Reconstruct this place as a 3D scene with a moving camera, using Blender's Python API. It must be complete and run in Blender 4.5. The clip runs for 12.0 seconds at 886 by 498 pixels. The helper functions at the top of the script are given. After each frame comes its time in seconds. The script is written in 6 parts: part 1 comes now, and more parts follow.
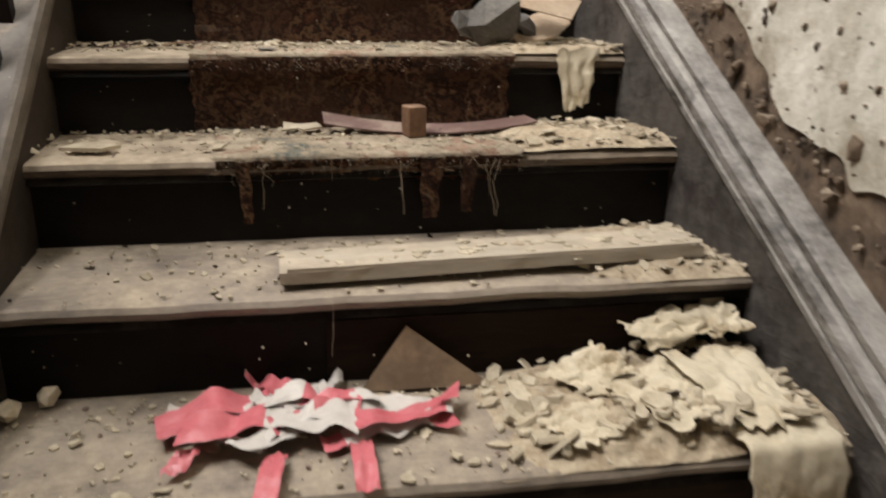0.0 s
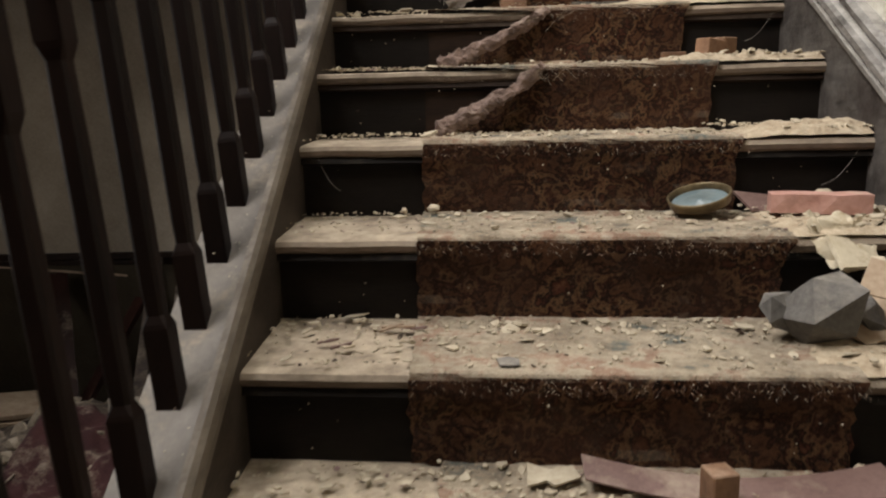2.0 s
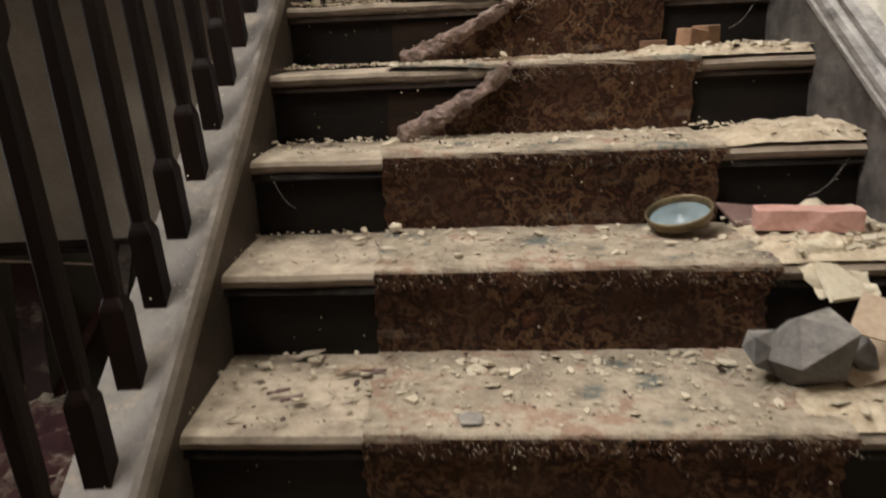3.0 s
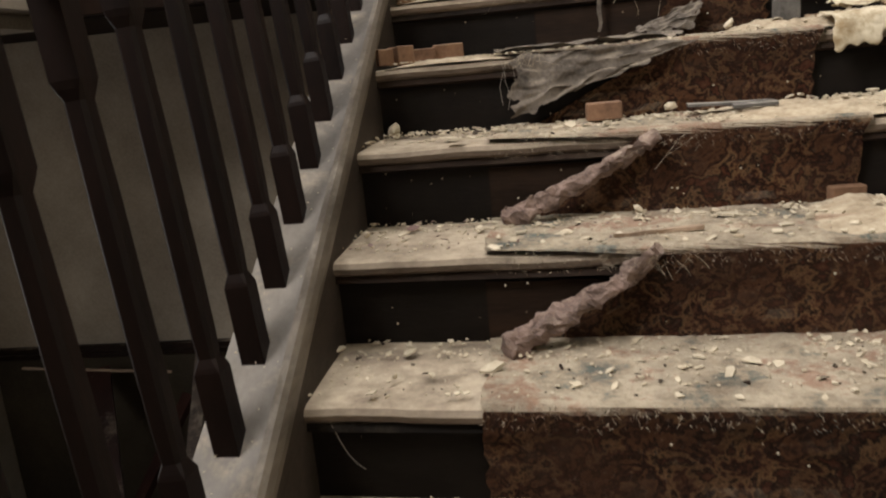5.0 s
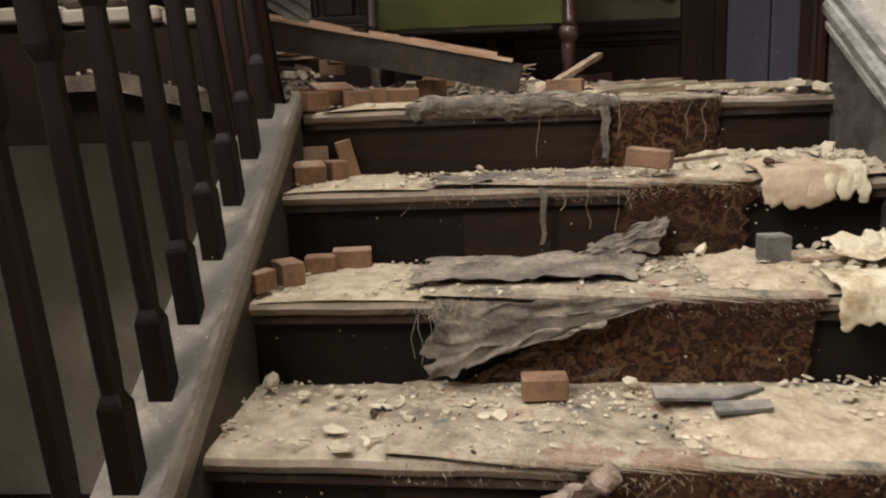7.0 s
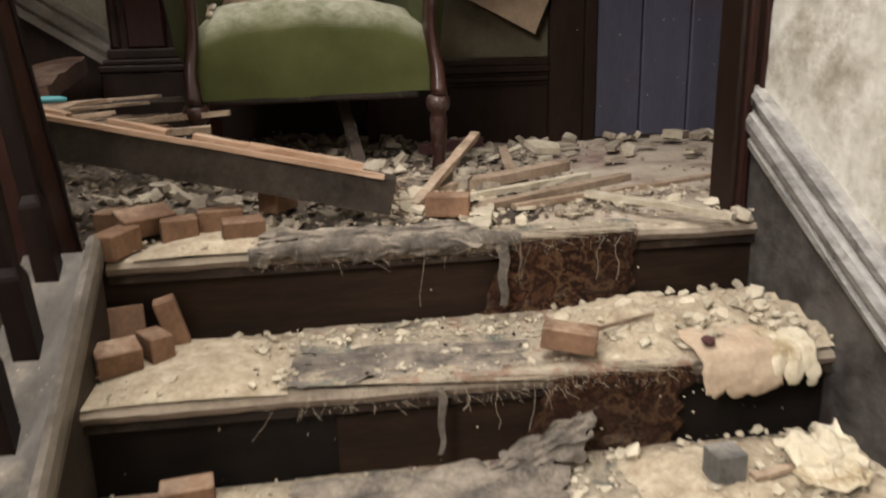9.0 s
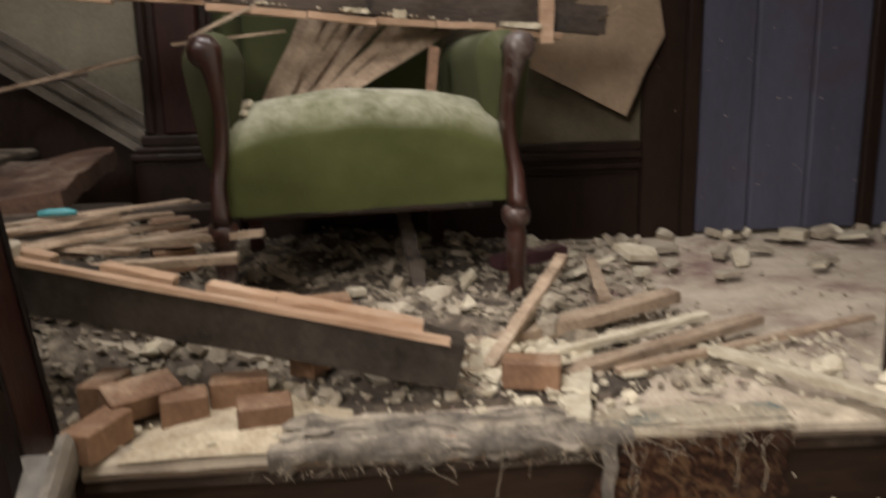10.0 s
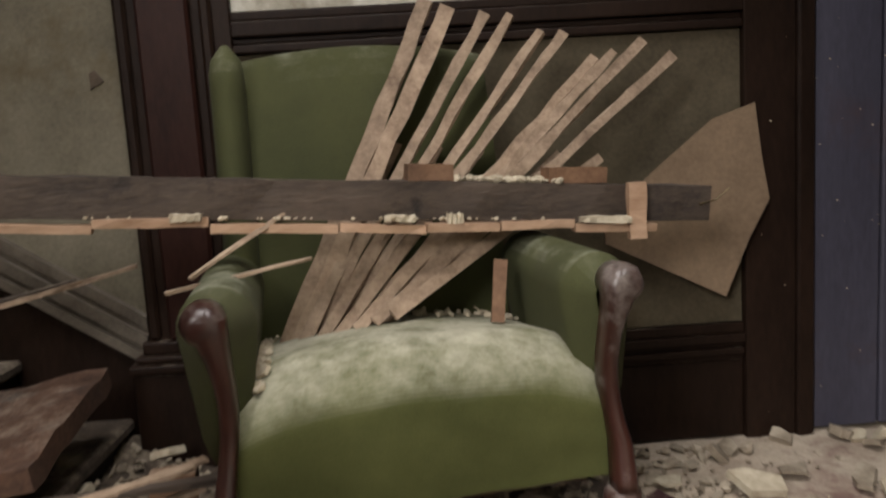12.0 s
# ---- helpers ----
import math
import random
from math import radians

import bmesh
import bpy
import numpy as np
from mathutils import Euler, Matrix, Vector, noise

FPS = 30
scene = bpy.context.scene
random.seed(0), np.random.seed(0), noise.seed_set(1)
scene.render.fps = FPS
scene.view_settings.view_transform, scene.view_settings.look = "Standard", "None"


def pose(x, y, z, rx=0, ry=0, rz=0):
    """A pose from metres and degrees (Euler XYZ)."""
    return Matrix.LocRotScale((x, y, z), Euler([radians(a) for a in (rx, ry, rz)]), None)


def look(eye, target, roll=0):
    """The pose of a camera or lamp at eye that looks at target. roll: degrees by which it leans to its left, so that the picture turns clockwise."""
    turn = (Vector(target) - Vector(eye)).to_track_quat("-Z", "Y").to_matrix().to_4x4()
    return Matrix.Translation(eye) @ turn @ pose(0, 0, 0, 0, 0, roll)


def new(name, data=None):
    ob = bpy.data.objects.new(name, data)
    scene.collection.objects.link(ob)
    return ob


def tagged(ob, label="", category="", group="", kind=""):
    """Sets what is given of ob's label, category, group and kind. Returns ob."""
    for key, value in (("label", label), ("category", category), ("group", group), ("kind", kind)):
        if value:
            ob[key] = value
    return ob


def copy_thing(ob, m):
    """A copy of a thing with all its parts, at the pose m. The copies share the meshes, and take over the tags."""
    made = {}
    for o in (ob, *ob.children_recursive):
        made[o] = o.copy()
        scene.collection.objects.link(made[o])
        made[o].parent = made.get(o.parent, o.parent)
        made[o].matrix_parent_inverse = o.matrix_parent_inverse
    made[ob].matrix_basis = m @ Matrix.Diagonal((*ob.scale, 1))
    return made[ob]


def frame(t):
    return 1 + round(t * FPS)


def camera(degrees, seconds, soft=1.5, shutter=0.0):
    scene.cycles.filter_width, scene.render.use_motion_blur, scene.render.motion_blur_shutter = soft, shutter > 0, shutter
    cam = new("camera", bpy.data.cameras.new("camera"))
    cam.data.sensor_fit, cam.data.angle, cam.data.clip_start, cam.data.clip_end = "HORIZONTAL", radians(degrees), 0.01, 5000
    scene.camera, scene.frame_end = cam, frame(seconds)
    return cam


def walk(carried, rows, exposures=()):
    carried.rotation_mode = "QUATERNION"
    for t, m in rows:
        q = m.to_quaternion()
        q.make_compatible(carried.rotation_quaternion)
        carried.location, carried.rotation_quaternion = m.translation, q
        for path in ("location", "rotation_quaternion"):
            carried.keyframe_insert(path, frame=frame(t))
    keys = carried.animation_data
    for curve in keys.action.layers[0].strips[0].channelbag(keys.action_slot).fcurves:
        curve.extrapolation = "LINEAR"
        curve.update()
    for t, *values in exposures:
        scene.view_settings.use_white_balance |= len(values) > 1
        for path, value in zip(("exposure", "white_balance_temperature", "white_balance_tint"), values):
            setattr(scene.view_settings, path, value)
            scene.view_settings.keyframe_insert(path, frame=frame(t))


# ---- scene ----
cam = camera(59.4, 12.0, soft=2.1, shutter=0.5)
PATH = [
    (0, (0.46, 0.147, 0.693), (0.894, 1.993, 0.059), 0.6),
    (0.5, (0.433, 0.281, 0.762), (0.777, 2.164, 0.183), 1.1),
    (1, (0.393, 0.363, 0.957), (0.585, 2.291, 0.458), 0.5),
    (1.5, (0.375, 0.546, 0.957), (0.392, 2.509, 0.575), 0.1),
    (2, (0.417, 0.77, 1.028), (0.348, 2.729, 0.628), -1.4),
    (2.5, (0.459, 0.844, 1.073), (0.453, 2.782, 0.58), -1.8),
    (4.5, (0.488, 1.388, 1.434), (0.209, 3.297, 0.906), -6.1),
    (5, (0.436, 1.525, 1.447), (0.153, 3.449, 0.981), -5.4),
    (5.5, (0.427, 1.625, 1.618), (0.379, 3.539, 1.04), -2.1),
    (6, (0.49, 1.822, 1.675), (0.426, 3.792, 1.334), -1.8),
    (6.5, (0.533, 1.966, 1.769), (0.433, 3.941, 1.475), -3.8),
    (7, (0.485, 2.105, 1.826), (0.359, 4.064, 1.445), -2.2),
    (7.5, (0.421, 2.23, 1.929), (0.586, 4.175, 1.491), -0.1),
    (9.5, (0.417, 2.847, 2.27), (0.721, 4.75, 1.736), -1.3),
    (10, (0.453, 3.072, 2.339), (0.604, 5.02, 1.913), -1.4),
    (10.5, (0.441, 3.137, 2.443), (0.41, 5.1, 2.063), -2.2),
    (11, (0.363, 3.31, 2.505), (0.268, 5.283, 2.193), -2.9),
    (11.5, (0.349, 3.401, 2.629), (0.49, 5.365, 2.28), -1.5),
    (12, (0.423, 3.573, 2.656), (0.507, 5.553, 2.385), -3.5),
]
walk(cam, [(t, look(eye, target, roll)) for t, eye, target, roll in PATH], [(0, 0.0), (1, -0.06), (2, -0.28), (2.5, -0.2), (4.5, -0.12), (5, -0.22), (5.5, -0.05), (6.5, -0.14), (7.5, -0.03), (9.5, 0.02), (10.5, -0.05), (11, -0.1), (12, -0.02)])

# ---- light ----
world = bpy.data.worlds.new("world")
scene.world = world
world.use_nodes = True
wn = world.node_tree
sky = wn.nodes.new("ShaderNodeTexSky")
sky.sky_type = "NISHITA"
sky.sun_disc = False
sky.sun_elevation, sky.sun_rotation = radians(40), radians(200)
wn.links.new(sky.outputs[0], wn.nodes["Background"].inputs[0])
wn.nodes["Background"].inputs[1].default_value = 0.08


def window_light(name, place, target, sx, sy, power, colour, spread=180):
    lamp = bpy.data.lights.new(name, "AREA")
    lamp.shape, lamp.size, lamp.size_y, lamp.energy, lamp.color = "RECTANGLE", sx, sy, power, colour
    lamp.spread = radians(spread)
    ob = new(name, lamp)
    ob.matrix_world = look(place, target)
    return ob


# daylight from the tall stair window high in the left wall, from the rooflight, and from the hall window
window_light("stair_window_daylight", (-1.27, 1.3, 4.1), (1.3, 1.7, 0.6), 1.6, 1.5, 180, (1.0, 0.955, 0.93), 146)
window_light("rooflight_daylight", (0.3, 3.7, 5.38), (0.3, 3.75, 0), 1.4, 2.4, 47, (1.0, 0.955, 0.93), 105)
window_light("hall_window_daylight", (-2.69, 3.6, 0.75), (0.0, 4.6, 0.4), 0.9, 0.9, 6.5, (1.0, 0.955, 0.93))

# ---- materials ----


def nodes_of(m):
    t = m.node_tree
    return t, t.nodes, t.links, t.nodes["Principled BSDF"]


def ramp(N, L, src, stops):
    r = N.new("ShaderNodeValToRGB")
    e = r.color_ramp.elements
    e[0].position, e[0].color = stops[0][0], (*stops[0][1], 1)
    e[1].position, e[1].color = stops[-1][0], (*stops[-1][1], 1)
    for p, c in stops[1:-1]:
        k = e.new(p)
        k.color = (*c, 1)
    L.new(src, r.inputs[0])
    return r.outputs[0]


def noise_tex(N, L, co, scale, detail=6, rough=0.6, stretch=(1, 1, 1)):
    mp = N.new("ShaderNodeMapping")
    mp.inputs["Scale"].default_value = stretch
    L.new(co, mp.inputs[0])
    n = N.new("ShaderNodeTexNoise")
    n.inputs["Scale"].default_value, n.inputs["Detail"].default_value, n.inputs["Roughness"].default_value = scale, detail, rough
    L.new(mp.outputs[0], n.inputs["Vector"])
    return n.outputs[0]


def mixc(N, L, fac, a, b, kind="MIX"):
    m = N.new("ShaderNodeMix")
    m.data_type, m.blend_type = "RGBA", kind
    for sock, v in ((0, fac), (6, a), (7, b)):
        if isinstance(v, (int, float)):
            m.inputs[sock].default_value = v
        elif isinstance(v, tuple):
            m.inputs[sock].default_value = (*v, 1)
        else:
            L.new(v, m.inputs[sock])
    return m.outputs[2]


def maths(N, L, op, a, b=0.0):
    m = N.new("ShaderNodeMath")
    m.operation, m.use_clamp = op, True
    for i, v in enumerate((a, b)):
        if isinstance(v, (int, float)):
            m.inputs[i].default_value = v
        else:
            L.new(v, m.inputs[i])
    return m.outputs[0]


def surface(name, dark, light, scale=8, stretch=(1, 1, 1), rough=0.7, bump=0.3, dust=0.0, dust_colour=(0.5, 0.42, 0.31),
            fine=90, random_tint=0.0, stain=None, stain_amount=0.5, side_dust=0.0, dust_from=0.35, dust_gain=2.2):
    """Two scales of colour, relief, and loose dust that lies on upward faces."""
    m = bpy.data.materials.new(name)
    m.use_nodes = True
    t, N, L, P = nodes_of(m)
    co = N.new("ShaderNodeNewGeometry")
    pos, nor = co.outputs["Position"], co.outputs["True Normal"]
    big = noise_tex(N, L, pos, scale, 8, 0.62, stretch)
    small = noise_tex(N, L, pos, fine, 6, 0.65, stretch)
    both = maths(N, L, "ADD", maths(N, L, "MULTIPLY", big, 0.65), maths(N, L, "MULTIPLY", small, 0.35))
    col = ramp(N, L, both, [(0.32, dark), (0.68, light)])
    if stain:
        spots = noise_tex(N, L, pos, scale * 0.45, 9, 0.72)
        f = ramp(N, L, spots, [(0.56 - 0.12 * stain_amount, (0, 0, 0)), (0.64, (1, 1, 1))])
        col = mixc(N, L, f, col, stain)
    if random_tint:
        info = N.new("ShaderNodeObjectInfo")
        g = N.new("ShaderNodeNewGeometry").outputs["Random Per Island"]
        both_r = maths(N, L, "FRACT", maths(N, L, "ADD", maths(N, L, "MULTIPLY", info.outputs["Random"], 0.5), maths(N, L, "MULTIPLY", g, 0.5)))
        tint = ramp(N, L, both_r, [(0, (1 - random_tint,) * 3), (1, (1, 1, 1))])
        col = mixc(N, L, 1.0, col, tint, "MULTIPLY")
    if dust:
        sep = N.new("ShaderNodeSeparateXYZ")
        L.new(nor, sep.inputs[0])
        up = maths(N, L, "MULTIPLY", maths(N, L, "SUBTRACT", sep.outputs[2], dust_from), dust_gain)
        patch = noise_tex(N, L, pos, 7, 9, 0.75)
        f = ramp(N, L, patch, [(0.62 - 0.4 * dust, (0, 0, 0)), (0.8 - 0.3 * dust, (1, 1, 1))])
        f = maths(N, L, "MULTIPLY", f, up)
        if side_dust:
            f = maths(N, L, "ADD", f, maths(N, L, "MULTIPLY", ramp(N, L, noise_tex(N, L, pos, 22, 8, 0.7), [(0.42, (0, 0, 0)), (0.72, (1, 1, 1))]), side_dust))
        f = maths(N, L, "MULTIPLY", f, min(1.0, 0.55 + 0.45 * dust))
        dcol = ramp(N, L, noise_tex(N, L, pos, 30, 8, 0.7), [(0.3, tuple(c * 0.62 for c in dust_colour)), (0.7, dust_colour)])
        col = mixc(N, L, f, col, dcol)
        P_r = maths(N, L, "ADD", maths(N, L, "MULTIPLY", f, 0.6), rough)
        L.new(P_r, P.inputs["Roughness"])
    else:
        P.inputs["Roughness"].default_value = rough
    L.new(col, P.inputs["Base Color"])
    if bump:
        b = N.new("ShaderNodeBump")
        b.inputs["Strength"].default_value, b.inputs["Distance"].default_value = bump, 0.01
        L.new(both, b.inputs["Height"])
        L.new(b.outputs[0], P.inputs["Normal"])
    return m


DUST = (0.56, 0.47, 0.35)
M = {}
M["dark_wood"] = surface("dark stained wood", (0.003, 0.0017, 0.0013), (0.013, 0.0062, 0.0043), 6, (1, 1, 0.25), 0.5, 0.25, 0.0)
M["riser"] = surface("dark riser wood", (0.0035, 0.0026, 0.002), (0.011, 0.0075, 0.0055), 6, (0.3, 1, 1.5), 0.6, 0.3, 0.3, DUST, side_dust=0.012)
M["raw_riser"] = surface("bare brown riser wood", (0.005, 0.003, 0.002), (0.034, 0.0185, 0.0105), 7, (0.2, 1, 1.5), 0.7, 0.35, 0.3, DUST)
M["tread"] = surface("dusty tread wood", (0.05, 0.036, 0.026), (0.24, 0.185, 0.14), 8, (0.3, 1.2, 1), 0.6, 0.35, 0.85, DUST)
M["worn_tread"] = surface("worn pale tread wood", (0.08, 0.062, 0.05), (0.3, 0.25, 0.2), 5, (0.3, 1.2, 1), 0.55, 0.3, 0.6, DUST)
M["cap"] = surface("grey painted string cap", (0.085, 0.073, 0.06), (0.185, 0.163, 0.135), 4, (1, 0.4, 1), 0.6, 0.15, 0.2, DUST)
M["lip"] = surface("scuffed brown string moulding", (0.06, 0.048, 0.036), (0.18, 0.15, 0.115), 9, (1, 0.3, 1), 0.5, 0.25, 0.35, (0.45, 0.4, 0.33))
M["under_wall"] = surface("brown grimy wall", (0.03, 0.023, 0.015), (0.075, 0.06, 0.04), 3, (1, 1, 1), 0.9, 0.3)
M["string"] = surface("dark dusty string wood", (0.016, 0.012, 0.009), (0.05, 0.038, 0.029), 8, (1, 0.4, 1), 0.6, 0.3, 0.2, DUST, side_dust=0.08)
M["skirt"] = surface("grey blistered skirting paint", (0.014, 0.011, 0.009), (0.1, 0.088, 0.078), 13, (1, 0.6, 1), 0.6, 1.0, 0.5, (0.5, 0.47, 0.42), side_dust=0.16, stain=(0.025, 0.018, 0.016), stain_amount=0.6, fine=60)
M["moulding"] = surface("flaking grey moulding paint", (0.045, 0.04, 0.036), (0.38, 0.36, 0.33), 17, (1, 0.25, 1), 0.55, 0.5, 0.6, (0.55, 0.52, 0.46), stain=(0.03, 0.026, 0.022), stain_amount=0.45)
M["plaster"] = surface("mottled old plaster", (0.36, 0.33, 0.25), (0.78, 0.75, 0.66), 8, (1, 1, 1), 0.85, 0.9, 0.0, stain=(0.3, 0.26, 0.19), stain_amount=0.35, fine=45)
M["render"] = surface("crumbling brown backing coat", (0.02, 0.012, 0.008), (0.23, 0.165, 0.11), 14, (1, 1, 1), 0.9, 1.0, 0.5, DUST, fine=45)
M["hall_plaster"] = surface("grubby cream hall plaster", (0.21, 0.172, 0.13), (0.43, 0.37, 0.29), 2.5, (1, 1, 1), 0.85, 0.2)
M["green_plaster"] = surface("stained grey green plaster", (0.1, 0.087, 0.058), (0.24, 0.212, 0.15), 4, (1, 1, 1), 0.8, 0.25, stain=(0.13, 0.105, 0.06), stain_amount=0.15)
M["panel"] = surface("faded green brown panel", (0.05, 0.04, 0.025), (0.125, 0.103, 0.066), 5, (1, 1, 1), 0.75, 0.2, stain=(0.08, 0.06, 0.035), stain_amount=0.2)
M["joinery"] = surface("dark brown landing joinery", (0.007, 0.004, 0.0027), (0.03, 0.0165, 0.011), 5, (1, 1, 0.3), 0.45, 0.25, 0.3, DUST)
M["red_wood"] = surface("reddish brown varnished wood", (0.012, 0.005, 0.004), (0.045, 0.018, 0.013), 5, (1, 1, 0.3), 0.4, 0.25, 0.2, DUST)
M["door"] = surface("violet blue painted boards", (0.032, 0.03, 0.045), (0.08, 0.077, 0.108), 4, (1, 1, 0.2), 0.6, 0.2, 0.2, DUST, stain=(0.055, 0.04, 0.05), stain_amount=0.2)
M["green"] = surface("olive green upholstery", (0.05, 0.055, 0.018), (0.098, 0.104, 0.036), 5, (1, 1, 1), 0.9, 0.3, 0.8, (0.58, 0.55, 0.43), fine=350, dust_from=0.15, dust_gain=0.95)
# a darker, less dusty olive than the seat's, for back, wing and arms
M["green_back"] = surface("darker olive upholstery", (0.03, 0.034, 0.009), (0.064, 0.067, 0.019), 4, (1, 1, 1), 0.9, 0.25, 0.35, (0.3, 0.3, 0.22), fine=350, stain=(0.04, 0.04, 0.014), stain_amount=0.1)
M["pale_plank"] = surface("dusty pale plank", (0.26, 0.215, 0.16), (0.54, 0.48, 0.385), 9, (0.2, 1.5, 1), 0.8, 0.4, 0.6, DUST)
M["landing"] = surface("dust-caked landing carpet", (0.24, 0.18, 0.13), (0.6, 0.51, 0.4), 6, (1, 1, 1), 0.95, 0.7, 0.4, DUST, fine=120, stain=(0.2, 0.12, 0.1), stain_amount=0.3)
M["mahogany"] = surface("worn mahogany", (0.014, 0.005, 0.004), (0.055, 0.02, 0.014), 9, (1, 1, 0.3), 0.3, 0.2, 0.4, (0.4, 0.36, 0.32), stain=(0.17, 0.14, 0.125), stain_amount=0.35)
M["grey_wood"] = surface("weathered grey timber", (0.014, 0.009, 0.006), (0.1, 0.072, 0.052), 11, (0.22, 1.3, 1.3), 0.8, 0.8, 0.25, DUST, stain=(0.012, 0.008, 0.006), stain_amount=0.1)
M["lath"] = surface("old split lath", (0.17, 0.108, 0.067), (0.57, 0.42, 0.29), 16, (1, 1, 1), 0.8, 0.6, 0.3, DUST, random_tint=0.4)
M["block"] = surface("orange brown block", (0.12, 0.058, 0.029), (0.34, 0.19, 0.105), 12, (1, 1, 1), 0.75, 0.35, 0.35, (0.6, 0.46, 0.33), random_tint=0.45)
M["orange_lath"] = surface("fresh orange sawn wood", (0.32, 0.18, 0.1), (0.62, 0.42, 0.28), 14, (0.3, 1, 1), 0.7, 0.3, 0.2, DUST, random_tint=0.3)
M["flake"] = surface("cream plaster flakes", (0.42, 0.34, 0.23), (0.74, 0.66, 0.5), 25, (1, 1, 1), 0.9, 0.4, random_tint=0.4)
M["rubble"] = surface("crumbled plaster rubble", (0.3, 0.22, 0.135), (0.68, 0.58, 0.42), 22, (1, 1, 1), 0.95, 1.0, random_tint=0.3, fine=110)
M["stone"] = surface("broken plaster and mortar lumps", (0.2, 0.15, 0.1), (0.52, 0.44, 0.33), 14, (1, 1, 1), 0.95, 0.8, 0.4, (0.6, 0.52, 0.4), random_tint=0.45)
M["paper"] = surface("yellowed wallpaper", (0.44, 0.37, 0.25), (0.68, 0.61, 0.46), 9, (1, 1, 1), 0.85, 0.25, 0.25, (0.65, 0.58, 0.45), stain=(0.3, 0.22, 0.12), stain_amount=0.1)
M["tan_paper"] = surface("tan backed wallpaper", (0.3, 0.21, 0.135), (0.54, 0.43, 0.31), 9, (1, 1, 1), 0.85, 0.2)
M["slate"] = surface("grey slate", (0.04, 0.037, 0.033), (0.17, 0.158, 0.142), 16, (1, 1, 1), 0.75, 0.5, 0.5, (0.5, 0.45, 0.37))
M["brown_board"] = surface("thin brown board", (0.1, 0.055, 0.045), (0.22, 0.14, 0.12), 6, (1, 1, 1), 0.6, 0.2, 0.3, DUST)
M["pink"] = surface("faded pink brick", (0.35, 0.17, 0.13), (0.55, 0.33, 0.27), 18, (1, 1, 1), 0.85, 0.5, 0.3, DUST)
M["hardboard"] = surface("stained tan board", (0.15, 0.1, 0.06), (0.3, 0.21, 0.13), 5, (1, 1, 1), 0.8, 0.15, stain=(0.15, 0.1, 0.06), stain_amount=0.15)
M["tape_red"] = surface("red barrier tape", (0.5, 0.1, 0.12), (0.62, 0.2, 0.22), 15, (1, 1, 1), 0.35, 0.2)
M["tape_white"] = surface("dirty white barrier tape", (0.5, 0.47, 0.43), (0.62, 0.58, 0.53), 15, (1, 1, 1), 0.35, 0.2)
M["red_cloth"] = surface("dull red cloth", (0.03, 0.008, 0.009), (0.075, 0.024, 0.022), 8, (1, 1, 1), 0.9, 0.4, 0.3, DUST)
M["teal"] = surface("turquoise plastic", (0.05, 0.2, 0.22), (0.08, 0.3, 0.32), 10, (1, 1, 1), 0.4, 0.05)
M["underlay"] = surface("grey felt underlay", (0.03, 0.024, 0.019), (0.21, 0.175, 0.14), 16, (1, 1, 1), 0.95, 1.0, 0.4, DUST, fine=110)
M["backing"] = surface("pinkish matted carpet backing", (0.04, 0.025, 0.02), (0.3, 0.21, 0.17), 22, (1, 1, 1), 0.95, 0.9, 0.35, DUST, fine=170)
M["soil"] = surface("dark mortar soil", (0.02, 0.014, 0.01), (0.14, 0.105, 0.075), 14, (1, 1, 1), 0.95, 1.0, 0.3, DUST, fine=80)
M["slab"] = surface("stained brown slab face", (0.03, 0.014, 0.008), (0.17, 0.09, 0.055), 7, (1, 1, 1), 0.85, 0.7, 0.35, (0.4, 0.34, 0.27), stain=(0.025, 0.014, 0.01), stain_amount=0.4)
M["thread"] = surface("pale hanging threads", (0.25, 0.2, 0.14), (0.5, 0.42, 0.31), 20, (1, 1, 1), 0.9, 0.1)
M["web"] = surface("dusty fibres", (0.3, 0.27, 0.22), (0.5, 0.46, 0.4), 20, (1, 1, 1), 0.9, 0.1)
M["lid_blue"] = surface("pale blue enamel", (0.09, 0.125, 0.13), (0.2, 0.25, 0.26), 14, (1, 1, 1), 0.28, 0.1)
M["lid_rim"] = surface("tarnished brass", (0.08, 0.06, 0.035), (0.25, 0.19, 0.1), 20, (1, 1, 1), 0.45, 0.2)
M["lid_rim"].node_tree.nodes["Principled BSDF"].inputs["Metallic"].default_value = 0.6


